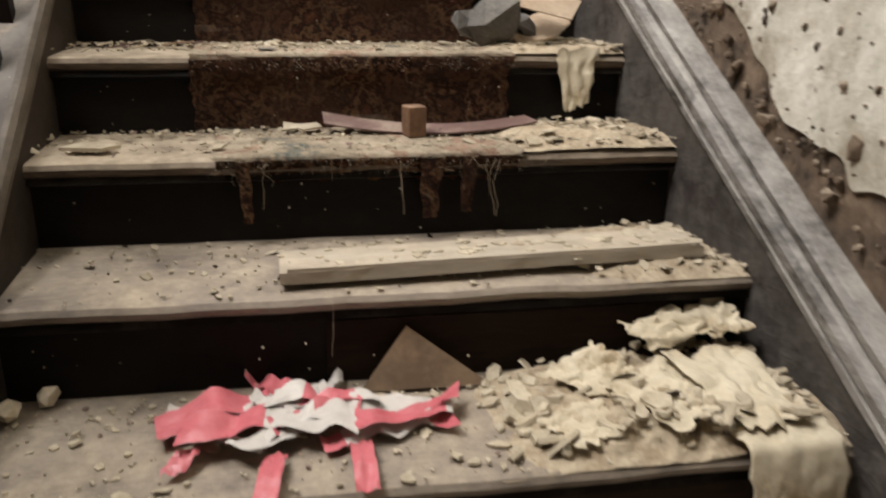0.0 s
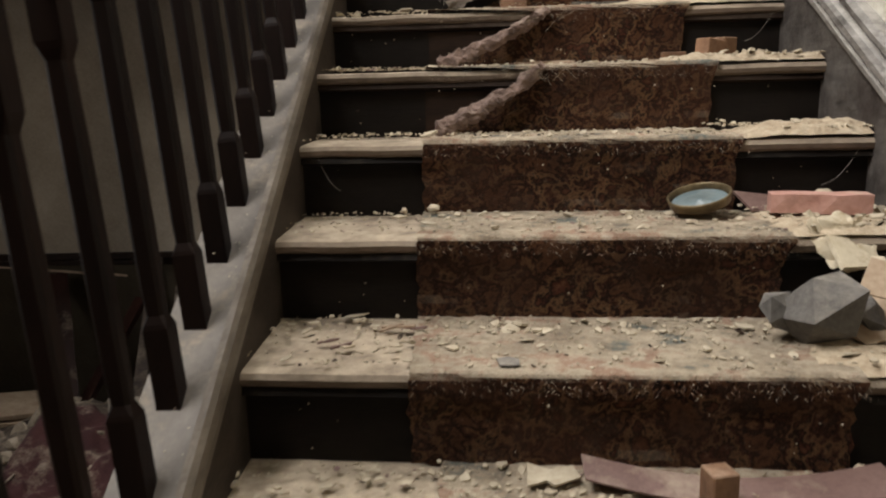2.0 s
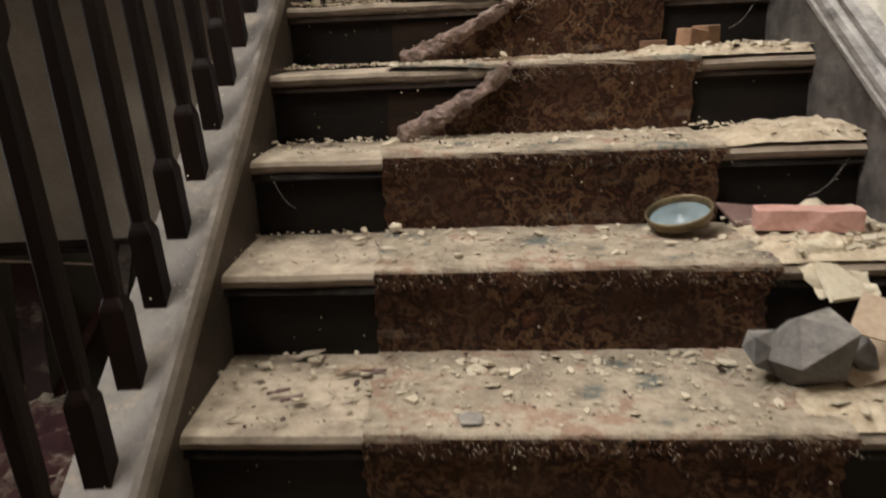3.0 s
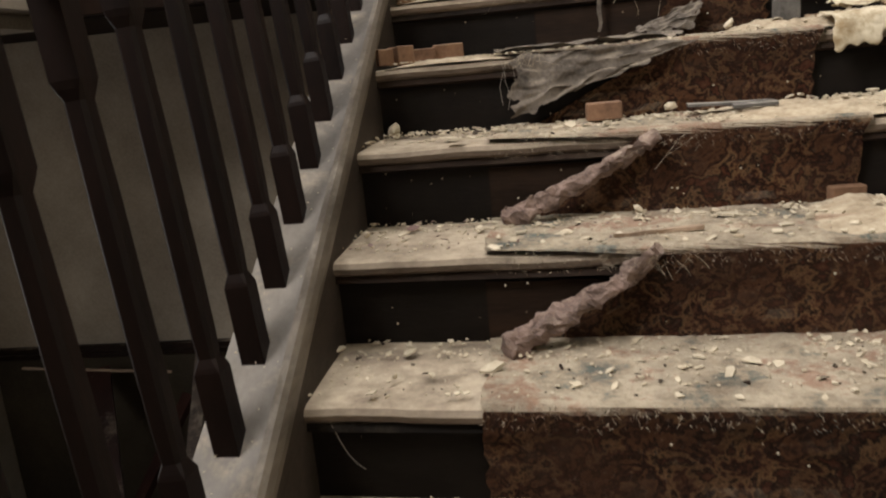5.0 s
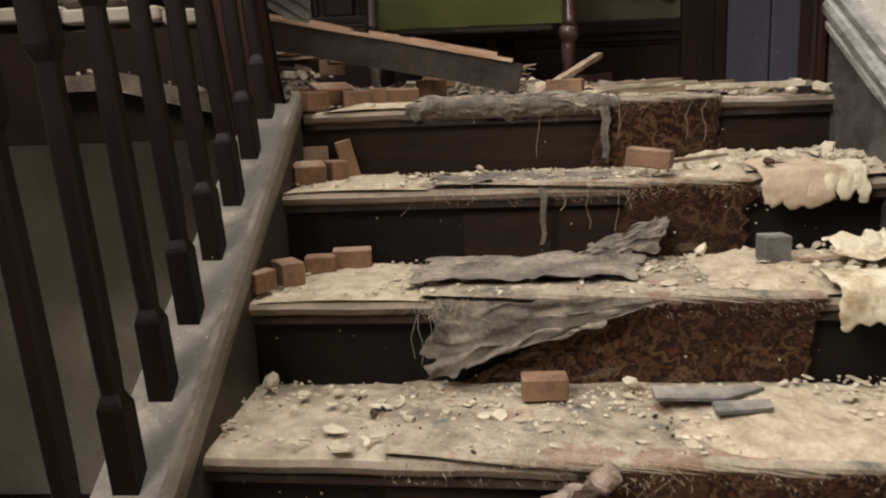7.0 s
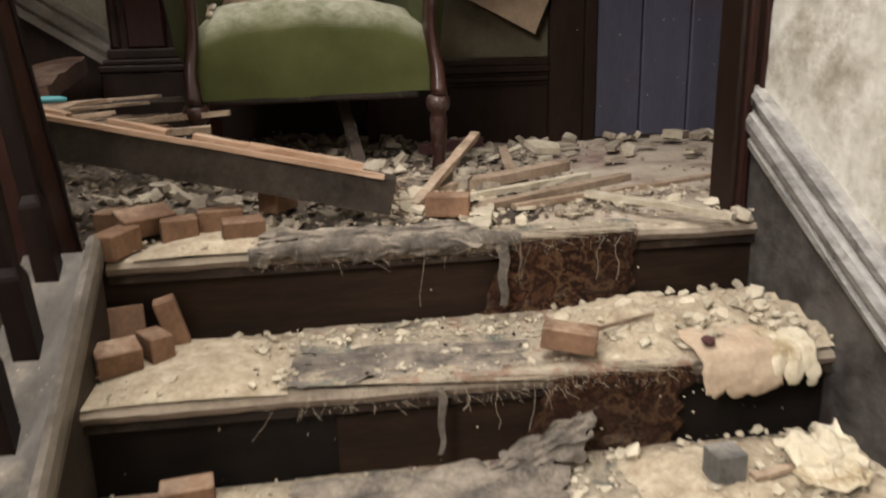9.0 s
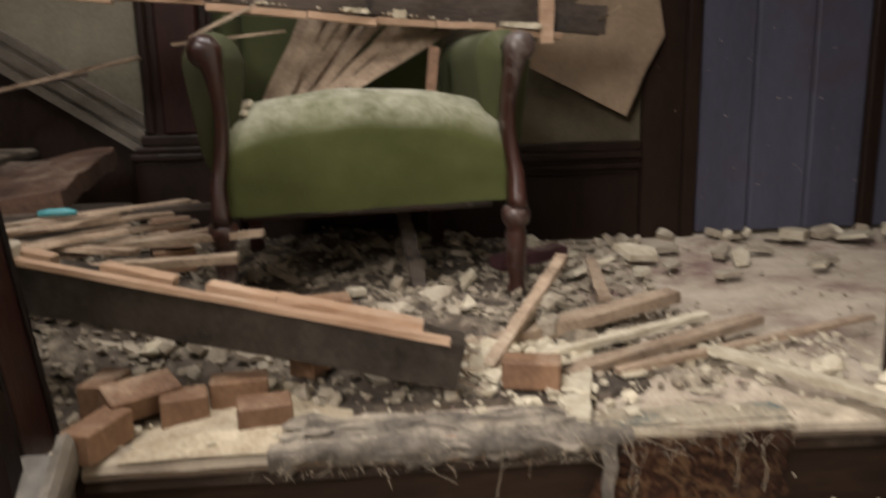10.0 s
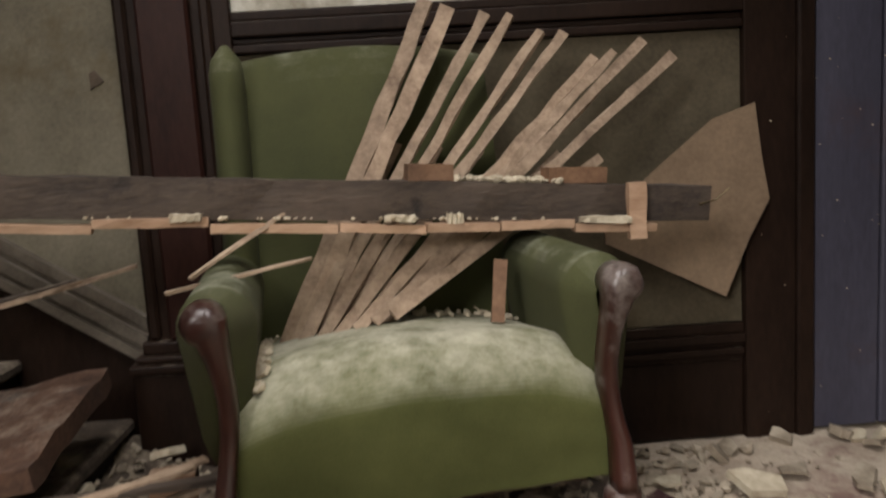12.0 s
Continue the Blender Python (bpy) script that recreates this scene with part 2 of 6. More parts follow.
def carpet_material():
    m = bpy.data.materials.new("worn patterned stair carpet")
    m.use_nodes = True
    t, N, L, P = nodes_of(m)
    g = N.new("ShaderNodeNewGeometry")
    pos = g.outputs["Position"]
    fig = N.new("ShaderNodeTexNoise")
    fig.inputs["Scale"].default_value, fig.inputs["Detail"].default_value, fig.inputs["Roughness"].default_value, fig.inputs["Distortion"].default_value = 16, 4, 0.65, 0.25
    L.new(pos, fig.inputs["Vector"])
    base = ramp(N, L, fig.outputs[0], [(0.3, (0.02, 0.009, 0.006)), (0.4, (0.11, 0.05, 0.024)), (0.455, (0.009, 0.005, 0.004)), (0.5, (0.055, 0.021, 0.012)), (0.545, (0.17, 0.095, 0.046)), (0.59, (0.01, 0.006, 0.005)), (0.66, (0.09, 0.032, 0.017)), (0.76, (0.16, 0.085, 0.045))])
    hue = noise_tex(N, L, pos, 5, 6, 0.6)
    base = mixc(N, L, ramp(N, L, hue, [(0.45, (0, 0, 0)), (0.65, (0.6, 0.6, 0.6))]), base, (0.06, 0.028, 0.016))
    worn = ramp(N, L, noise_tex(N, L, pos, 11, 9, 0.75), [(0.5, (0, 0, 0)), (0.72, (0.5, 0.5, 0.5))])
    base = mixc(N, L, worn, base, (0.085, 0.055, 0.036))
    base = mixc(N, L, ramp(N, L, noise_tex(N, L, pos, 2.6, 5, 0.6), [(0.42, (0, 0, 0)), (0.62, (0.5, 0.5, 0.5))]), base, (0.022, 0.011, 0.007))
    base = mixc(N, L, ramp(N, L, noise_tex(N, L, pos, 60, 6, 0.8), [(0.58, (0, 0, 0)), (0.74, (0.35, 0.35, 0.35))]), base, (0.28, 0.21, 0.15))
    sep = N.new("ShaderNodeSeparateXYZ")
    L.new(g.outputs["True Normal"], sep.inputs[0])
    up = maths(N, L, "MULTIPLY", maths(N, L, "SUBTRACT", sep.outputs[2], 0.15), 1.6)
    f = maths(N, L, "MULTIPLY", ramp(N, L, noise_tex(N, L, pos, 8, 9, 0.78), [(0.3, (0.4, 0.4, 0.4)), (0.58, (1, 1, 1))]), up)
    f = maths(N, L, "MULTIPLY", f, 0.88)
    tone = noise_tex(N, L, pos, 7, 9, 0.74)
    dust = ramp(N, L, tone, [(0.36, (0.17, 0.2, 0.18)), (0.45, (0.48, 0.4, 0.29)), (0.52, (0.6, 0.52, 0.39)), (0.6, (0.42, 0.27, 0.19)), (0.7, (0.62, 0.54, 0.42))])
    col = mixc(N, L, f, base, dust)
    L.new(col, P.inputs["Base Color"])
    P.inputs["Roughness"].default_value = 0.97
    b = N.new("ShaderNodeBump")
    b.inputs["Strength"].default_value, b.inputs["Distance"].default_value = 0.9, 0.012
    L.new(noise_tex(N, L, pos, 130, 5, 0.7), b.inputs["Height"])
    L.new(b.outputs[0], P.inputs["Normal"])
    return m


M["carpet"] = carpet_material()
for nm in ("dark_wood", "joinery", "red_wood", "riser", "raw_riser", "carpet", "string", "green", "under_wall", "panel", "hall_plaster", "tread"):
    M[nm].node_tree.nodes["Principled BSDF"].inputs["Specular IOR Level"].default_value = 0.15

# ---- mesh helpers ----


def thing(name, label, category, group="", kind="", place=None):
    ob = new(name)
    ob.empty_display_size = 0.05
    if place is not None:
        ob.matrix_world = place
    return tagged(ob, label, category, group, kind)


def link(name, bm, material, smooth=False):
    me = bpy.data.meshes.new(name)
    bm.normal_update()
    bm.to_mesh(me)
    bm.free()
    for mm in (material if isinstance(material, list) else [material]):
        me.materials.append(mm)
    if smooth:
        for p in me.polygons:
            p.use_smooth = True
    return new(name, me)


def part(name, bm, material, parent, label="", smooth=False):
    ob = link(name, bm, material, smooth)
    ob.parent = parent
    if label:
        ob["label"] = label
    return ob


def solo(name, bm, material, label, category, group="", kind="", smooth=False):
    return tagged(link(name, bm, material, smooth), label, category, group, kind)


def box(bm, lo, hi, bevel=0.0, m=None, segs=1):
    lo, hi = Vector(lo), Vector(hi)
    c, s = (lo + hi) / 2, hi - lo
    made = bmesh.ops.create_cube(bm, size=1, matrix=Matrix.Translation(c) @ Matrix.Diagonal((*s, 1)))["verts"]
    if bevel:
        es = list({e for v in made for e in v.link_edges})
        out = bmesh.ops.bevel(bm, geom=es, offset=bevel, segments=segs, affect="EDGES", profile=0.6)
        made = list({v for f in out["faces"] for v in f.verts} | {v for v in made if v.is_valid})
    if m is not None:
        for v in made:
            v.co = m @ v.co
    return made


def bar(bm, a, b, width, thick, up=(0, 0, 1), rough=0.0, cuts=6, rng=None, taper=1.0):
    """A sawn length of wood from a to b, with uneven edges."""
    a, b = Vector(a), Vector(b)
    d = (b - a).normalized()
    side = d.cross(Vector(up)).normalized()
    top = side.cross(d).normalized()
    rng = rng or random
    rings = []
    for i in range(cuts + 1):
        f = i / cuts
        c = a.lerp(b, f)
        k = 1 + (taper - 1) * f
        ring = []
        for u, w in ((-1, -1), (1, -1), (1, 1), (-1, 1)):
            j = rough
            ring.append(bm.verts.new(c + side * (u * width / 2 * k + rng.uniform(-j, j)) + top * (w * thick / 2 * k + rng.uniform(-j, j) * 0.6)))
        rings.append(ring)
    for r, q in zip(rings, rings[1:]):
        for i in range(4):
            bm.faces.new((r[i], r[(i + 1) % 4], q[(i + 1) % 4], q[i]))
    bm.faces.new(rings[0][::-1])
    bm.faces.new(rings[-1])


def sweep(bm, rings, closed=True, caps=True):
    vs = [[bm.verts.new(p) for p in r] for r in rings]
    n = len(vs[0])
    for r, q in zip(vs, vs[1:]):
        for i in range(n if closed else n - 1):
            bm.faces.new((r[i], r[(i + 1) % n], q[(i + 1) % n], q[i]))
    if caps and closed:
        bm.faces.new(vs[0][::-1])
        bm.faces.new(vs[-1])


def tube(bm, pts, radius, n=8):
    pts = [Vector(p) for p in pts]
    rings = []
    for i, p in enumerate(pts):
        d = (pts[min(i + 1, len(pts) - 1)] - pts[max(i - 1, 0)]).normalized()
        s = d.orthogonal().normalized()
        if i:
            s = (last - d * last.dot(d)).normalized()
        last = s
        u = d.cross(s)
        r = radius[i] if isinstance(radius, (list, tuple)) else radius
        rings.append([p + (s * math.cos(6.2832 * j / n) + u * math.sin(6.2832 * j / n)) * r for j in range(n)])
    sweep(bm, rings)


def flake(bm, place, size, thick, rng, tilt=0.25):
    """A broken chip: an uneven polygon with a thickness."""
    n = rng.randint(4, 7)
    turn = Euler((rng.gauss(0, tilt), rng.gauss(0, tilt), rng.uniform(0, 6.28))).to_matrix()
    el = rng.uniform(0.5, 1)
    pts = []
    for i in range(n):
        a = 6.2832 * (i + rng.uniform(-0.3, 0.3)) / n
        r = size * rng.uniform(0.55, 1)
        pts.append(Vector((r * math.cos(a), r * el * math.sin(a), 0)))
    place = Vector(place)
    top = [bm.verts.new(place + turn @ (p + Vector((0, 0, thick)))) for p in pts]
    low = [bm.verts.new(place + turn @ (p * 1.06)) for p in pts]
    bm.faces.new(top)
    for i in range(n):
        bm.faces.new((low[i], low[(i + 1) % n], top[(i + 1) % n], top[i]))


def lump(bm, place, size, rng, flat=0.7):
    """An angular broken lump."""
    b = bmesh.new()
    bmesh.ops.create_icosphere(b, subdivisions=1, radius=1)
    turn = Euler([rng.uniform(0, 6.28) for _ in range(3)]).to_matrix()
    sc = Vector((rng.uniform(0.6, 1), rng.uniform(0.5, 0.9), rng.uniform(0.4, 0.8)))
    cuts = [(Vector((rng.gauss(0, 1), rng.gauss(0, 1), rng.gauss(0, 1))).normalized(), rng.uniform(0.45, 0.8)) for _ in range(5)]
    table = {}
    for v in b.verts:
        p = v.co * rng.uniform(0.85, 1.1)
        for n, d in cuts:
            k = p.dot(n)
            if k > d:
                p = p - n * (k - d)
        p = turn @ Vector((p.x * sc.x, p.y * sc.y, p.z * sc.z))
        table[v] = bm.verts.new(Vector(place) + Vector((p.x, p.y, p.z * flat)) * size)
    for f in b.faces:
        bm.faces.new([table[v] for v in f.verts])
    b.free()


def sheet(bm, fn, nu, nv, keep=None):
    """A grid surface from fn(u, v); cells are left out where keep(u, v) is false."""
    vs = {}

    def at(i, j):
        if (i, j) not in vs:
            vs[i, j] = bm.verts.new(fn(i / nu, j / nv))
        return vs[i, j]
    for i in range(nu):
        for j in range(nv):
            if keep is None or keep((i + 0.5) / nu, (j + 0.5) / nv):
                bm.faces.new((at(i, j), at(i + 1, j), at(i + 1, j + 1), at(i, j + 1)))


def smooth_rim(bm, times=2, allow=None):
    for _ in range(times):
        moved = {}
        for v in bm.verts:
            near = [e.other_vert(v).co for e in v.link_edges if e.is_boundary]
            if len(near) == 2 and (allow is None or allow(v)):
                moved[v] = v.co * 0.4 + (near[0] + near[1]) * 0.3
        for v, c in moved.items():
            v.co = c


def thicken(bm, t):
    bmesh.ops.recalc_face_normals(bm, faces=bm.faces[:])
    bmesh.ops.solidify(bm, geom=bm.faces[:], thickness=t)


def nz(x, y, z=0.0, s=1.0):
    return noise.noise(Vector((x * s, y * s, z * s)))


# ---- the stair's plan ----
RISE, WIDE = 0.18, 1.355
NOSE = {-5: -0.41, -4: -0.10, -3: 0.21, -2: 0.52, -1: 0.83, 0: 1.14, 1: 1.456, 2: 1.776, 3: 2.077, 4: 2.39, 5: 2.691, 6: 2.97, 7: 3.269, 8: 3.571, 9: 3.88, 10: 4.147}
SKEW = {8: -0.06, 9: -0.03, 10: 0.0}
TOP = 1.80


def edge(k, x):
    return NOSE[k] + SKEW.get(k, -0.09) * x / WIDE


def slope(y):
    """Height of the line of nosings at y, along the left string."""
    ks = sorted(NOSE)
    for a, b in zip(ks, ks[1:]):
        if NOSE[a] <= y <= NOSE[b]:
            return RISE * (a + (y - NOSE[a]) / (NOSE[b] - NOSE[a]))
    if y < NOSE[-5]:
        return RISE * (-5 + (y - NOSE[-5]) / 0.31)
    return RISE * (10 + (y - NOSE[10]) / 0.3)


# ---- walls, floors, ceiling ----
def wall(name, lo, hi, material, label):
    bm = bmesh.new()
    box(bm, lo, hi)
    return solo(name, bm, material, label, "wall", kind="structure")


BACK = 5.62
wall("wall_right", (1.385, -2.6, -1.3), (1.5, 4.19, 5.4), M["render"], "crumbling brown backing coat of the stair wall")
wall("wall_back", (-2.9, BACK, -1.3), (3.5, BACK + 0.12, 5.4), M["green_plaster"], "stained grey green plaster wall behind the landing")
wall("wall_left", (-1.42, -2.6, 1.75), (-1.3, 4.36, 3.3), M["hall_plaster"], "plain plaster wall over the stairwell")
wall("wall_left_top", (-1.42, -2.6, 4.9), (-1.3, 4.36, 5.4), M["hall_plaster"], "plain plaster wall over the stair window")
wall("wall_left_near", (-1.42, -2.6, 3.3), (-1.3, 0.45, 4.9), M["hall_plaster"], "plain plaster wall beside the stair window")
wall("wall_left_far", (-1.42, 2.15, 3.3), (-1.3, 4.36, 4.9), M["hall_plaster"], "plain plaster wall beside the stair window")
# the hall below runs on under the landing
HALL = 5.25
wall("wall_hall_end", (-2.7, HALL, -1.3), (-0.16, HALL + 0.1, 1.734), M["hall_plaster"], "grubby cream plaster wall at the end of the hall")
wall("wall_hall_left", (-2.82, -2.6, -1.3), (-2.7, 3.1, 1.734), M["hall_plaster"], "plain plaster wall of the hall")
wall("wall_hall_left_far", (-2.82, 4.1, -1.3), (-2.7, HALL, 1.734), M["hall_plaster"], "plain plaster wall beside the hall window")
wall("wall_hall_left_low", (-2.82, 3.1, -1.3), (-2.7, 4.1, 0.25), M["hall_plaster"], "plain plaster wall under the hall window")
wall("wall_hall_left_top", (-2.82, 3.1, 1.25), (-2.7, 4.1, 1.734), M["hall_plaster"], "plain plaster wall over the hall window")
wall("wall_behind", (-2.82, -2.72, -1.3), (1.5, -2.6, 5.4), M["hall_plaster"], "plain plaster wall at the stair foot")
wall("wall_landing_right", (3.38, 4.19, 1.5), (3.5, BACK, 5.4), M["green_plaster"], "plain plaster wall at the end of the landing")
wall("wall_landing_front", (1.5, 4.07, 1.5), (3.5, 4.19, 5.4), M["green_plaster"], "plain plaster wall at the landing")
wall("wall_landing_left", (-3.02, 4.36, 1.7), (-2.9, BACK, 5.4), M["green_plaster"], "plain plaster wall at the upper flight")
wall("wall_well_end", (-2.9, 4.24, 1.7), (-1.42, 4.36, 5.4), M["green_plaster"], "plain plaster wall beside the upper flight")
for nm, lo, hi in (("ceiling", (-3.02, 4.95, 5.4), (3.5, BACK + 0.12, 5.5)), ("ceiling_lower", (-1.42, -2.72, 5.4), (1.5, 2.45, 5.5)),
                   ("ceiling_left", (-3.02, 2.45, 5.4), (-0.5, 4.95, 5.5)), ("ceiling_right", (1.1, 2.45, 5.4), (3.5, 4.95, 5.5)), ("ceiling_hall", (-2.82, -2.6, 1.7), (-1.42, 4.36, 1.75))):
    bm = bmesh.new()
    box(bm, lo, hi)
    solo(nm, bm, M["hall_plaster"], "plain plaster ceiling round the rooflight", "ceiling", kind="structure")
bm = bmesh.new()
box(bm, (0, -2.6, -1.3), (1.385, -0.2, -1.08))
solo("floor", bm, M["tread"], "dusty floor at the stair foot", "floor", kind="structure")
bm = bmesh.new()
box(bm, (-2.7, -2.6, -1.3), (-0.001, HALL, -1.08))
solo("floor_hall", bm, M["tread"], "dusty hall floor beside the stair", "floor", kind="structure")


def landing_floor():
    bm = bmesh.new()
    rows = 34

    def f(u, v):
        x, y = -0.2 + 3.58 * u, 4.19 + (BACK - 4.19) * v
        h = 0.012 * nz(x, y, 0, 3) + 0.006 * nz(x, y, 4, 14)
        return (x, y, TOP - 0.006 + h)
    sheet(bm, f, 90, rows)
    solo("floor_landing", bm, M["landing"], "dust-covered carpet on the landing floor", "floor", kind="structure")
    bm = bmesh.new()
    box(bm, (-2.9, 4.46, 1.735), (3.38, BACK, TOP - 0.03))
    box(bm, (-0.05, 4.17, 1.5), (1.385, 4.455, TOP - 0.03))
    solo("floor_landing_structure", bm, M["raw_riser"], "dark timber floor structure under the landing", "floor", kind="structure")


landing_floor()

# plaster skin on the right wall, broken away above the moulding low on the stair


def plaster_skin():
    bm = bmesh.new()
    y0, y1, z0, z1 = -2.6, 4.19, -1.0, 5.4

    def f(u, v):
        y, z = y0 + (y1 - y0) * u, z0 + (z1 - z0) * v
        return (1.373 - 0.007 * nz(y, z, 0, 1.7) - 0.003 * nz(y, z, 2, 9), y + 0.012 * nz(y, z, 3, 25), z + 0.012 * nz(y, z, 5, 25))

    def keep(u, v):
        y, z = y0 + (y1 - y0) * u, z0 + (z1 - z0) * v
        h = z - slope(y + 0.06)
        reach = 0.21 + 0.1 * nz(y, 0, 0, 2.1) + 0.07 * nz(y, z, 0, 9)
        reach += 0.035 * nz(y, z, 4, 30)
        reach *= 1.0 if y < 2.15 else max(0.0, 1 - (y - 2.15) * 1.3)
        if h < reach + 0.15:
            return y > 2.5 and h > 0.12
        hole = nz(y, z, 7, 3.4) + 0.5 * nz(y, z, 1, 11)
        return not (hole > 0.78 and h < 1.0 and y < 2.1)
    sheet(bm, f, 330, 310, keep)
    smooth_rim(bm, 2, lambda v: y0 + 0.01 < v.co.y < y1 - 0.02)
    r = solo("plaster_skin", bm, M["plaster"], "mottled cream plaster broken away along its lower edge", "plaster", kind="structure")
    s = r.modifiers.new("thickness", "SOLIDIFY")
    s.thickness, s.offset = 0.011, 1.0
    return r


plaster_skin()

# the backing coat that the broken plaster lays bare


def backing_coat():
    bm = bmesh.new()

    def f(u, v):
        y = -0.6 + 3.3 * u
        h = 0.2 + 0.75 * v
        z = slope(y + 0.06) + h
        return (1.384 - 0.008 * max(0, 0.3 + nz(y, z, 0, 6) + 0.7 * nz(y, z, 4, 17) + 0.4 * nz(y, z, 2, 45)) * min(1, v * 6), y, z)
    sheet(bm, f, 260, 70)
    solo("backing_coat", bm, M["render"], "lumpy brown backing coat laid bare by fallen plaster", "plaster", kind="structure")
    r = random.Random(5)
    bm = bmesh.new()
    for i in range(620):
        y = r.uniform(-0.4, 2.4)
        lump(bm, (1.372, y, slope(y + 0.06) + 0.27 + 0.34 * r.random() ** 1.5), 0.007 * math.exp(r.gauss(0.1, 0.6)), r, 1.0)
    solo("plaster_crust", bm, M["render"], "crusts of old mortar clinging above the moulding", "mortar", kind="stuff")


backing_coat()

# ---- the stair ----
stair = thing("staircase", "timber staircase with dark risers and dust-covered treads", "staircase", kind="structure")


def tread(k):
    bm = bmesh.new()
    n = 44
    sec = []
    for i in range(n + 1):
        x = WIDE * i / n
        y0 = edge(k, x) + 0.006 * nz(x, k, 0, 5) + 0.003 * nz(x, k, 3, 28)
        y1 = (edge(k + 1, x) + 0.05) if k < 10 else 4.24
        z = RISE * k + 0.004 * nz(x, k, 9, 6)
        ring = [(x, y1, z - 0.03), (x, y1, z), (x, (y0 + y1) / 2, z + 0.002), (x, y0 + 0.02, z), (x, y0 + 0.007, z - 0.003), (x, y0, z - 0.013),
                (x, y0 + 0.003, z - 0.024), (x, y0 + 0.012, z - 0.03)]
        sec.append(ring)
    sweep(bm, sec)
    part("tread", bm, M["worn_tread"] if k in (0, 1) else M["tread"], stair, "dusty wooden tread with a rounded nosing", smooth=False)


def riser(k):
    bm = bmesh.new()
    sec = []
    for i in range(13):
        x = WIDE * i / 12
        y = edge(k, x) + 0.028
        z0, z1 = RISE * (k - 1) + 0.001, RISE * k - 0.03
        sec.append([(x, y, z0), (x, y, z1), (x, y + 0.02, z1), (x, y + 0.02, z0)])
    sweep(bm, sec)
    part("riser", bm, M["riser"], stair, "dark stained riser board")
    bm = bmesh.new()
    sweep(bm, [[(x, edge(k, x) + 0.006, RISE * k - 0.044), (x, edge(k, x) + 0.012, RISE * k - 0.0305), (x, edge(k, x) + 0.0275, RISE * k - 0.0305), (x, edge(k, x) + 0.0275, RISE * k - 0.05)] for x in (0.0, WIDE / 2, WIDE)])
    part("scotia", bm, M["raw_riser"] if k >= 6 else M["riser"], stair)


for k in range(-5, 11):
    tread(k)
    riser(k)

# lower brown patch boards behind the torn carpet
for k, xa, xb in ((7, 0.3, 0.8), (6, 0.3, 0.75), (9, 0.42, 0.8), (10, 0.42, 0.85), (1, 0.55, 1.2), (0, 0.4, 1.2)):
    bm = bmesh.new()
    sweep(bm, [[(x, edge(k, x) + 0.024, RISE * (k - 1) + 0.004), (x, edge(k, x) + 0.024, RISE * k - 0.055), (x, edge(k, x) + 0.0275, RISE * k - 0.055), (x, edge(k, x) + 0.0275, RISE * (k - 1) + 0.004)] for x in (xa, xb)])
    part("unstained_riser_patch", bm, M["raw_riser"], stair, "unstained brown wood where carpet covered the riser")


def run(name, xs_dz, material, y_end, label="", y_start=-0.6, parent=None, jitter=0.0):
    """A length running up along the stair: (x, height over the nosing line) round its section."""
    bm = bmesh.new()
    rings = []
    n = 40
    for i in range(n + 1):
        y = y_start + (y_end - y_start) * i / n
        z = 0.18 * (y - 1.14) / 0.3007
        rings.append([(x + jitter * nz(y, x * 30, dz * 30, 6), y, z + dz + jitter * nz(y, x * 30, dz * 30 + 9, 7)) for x, dz in xs_dz])
    sweep(bm, rings)
    return part(name, bm, material, parent or stair, label)


# left string with its cap and rounded lip
run("left_string", [(0.0, -0.3), (0.0, 0.01), (-0.125, 0.01), (-0.125, -0.3)], M["string"], 4.12, "dark dusty closed string")
run("string_cap", [(-0.028, 0.012), (-0.028, 0.032), (-0.14, 0.032), (-0.14, 0.012)], M["cap"], 4.14, "grey painted string capping")
run("string_lip", [(0.001, 0.006), (0.004, 0.03), (0.0, 0.052), (-0.008, 0.064), (-0.022, 0.06), (-0.0275, 0.04), (-0.0275, 0.006)], M["lip"], 4.14, "worn rounded brown moulding", jitter=0.0015)

# right skirting string with its moulding
wall_string = thing("wall_string", "grey blistered skirting board with a heavy moulding up the stair wall", "skirting", kind="structure")
D = 0.055
run("skirting_board", [(1.356, -0.3 + D), (1.356, 0.09 + D), (1.384, 0.09 + D), (1.384, -0.3 + D)], M["skirt"], 4.2, parent=wall_string, jitter=0.002)
run("moulding", [(1.347, 0.075 + D), (1.338, 0.085 + D), (1.336, 0.1 + D), (1.348, 0.106 + D), (1.348, 0.114 + D), (1.33, 0.122 + D), (1.327, 0.142 + D), (1.334, 0.156 + D),
                 (1.35, 0.162 + D), (1.35, 0.17 + D), (1.338, 0.176 + D), (1.336, 0.192 + D), (1.345, 0.205 + D), (1.384, 0.207 + D), (1.384, 0.0905 + D), (1.3555, 0.0905 + D)], M["moulding"], 4.2, "flaking grey ribbed moulding", parent=wall_string, jitter=0.003)

# ---- balustrade ----
rail_z = 0.86


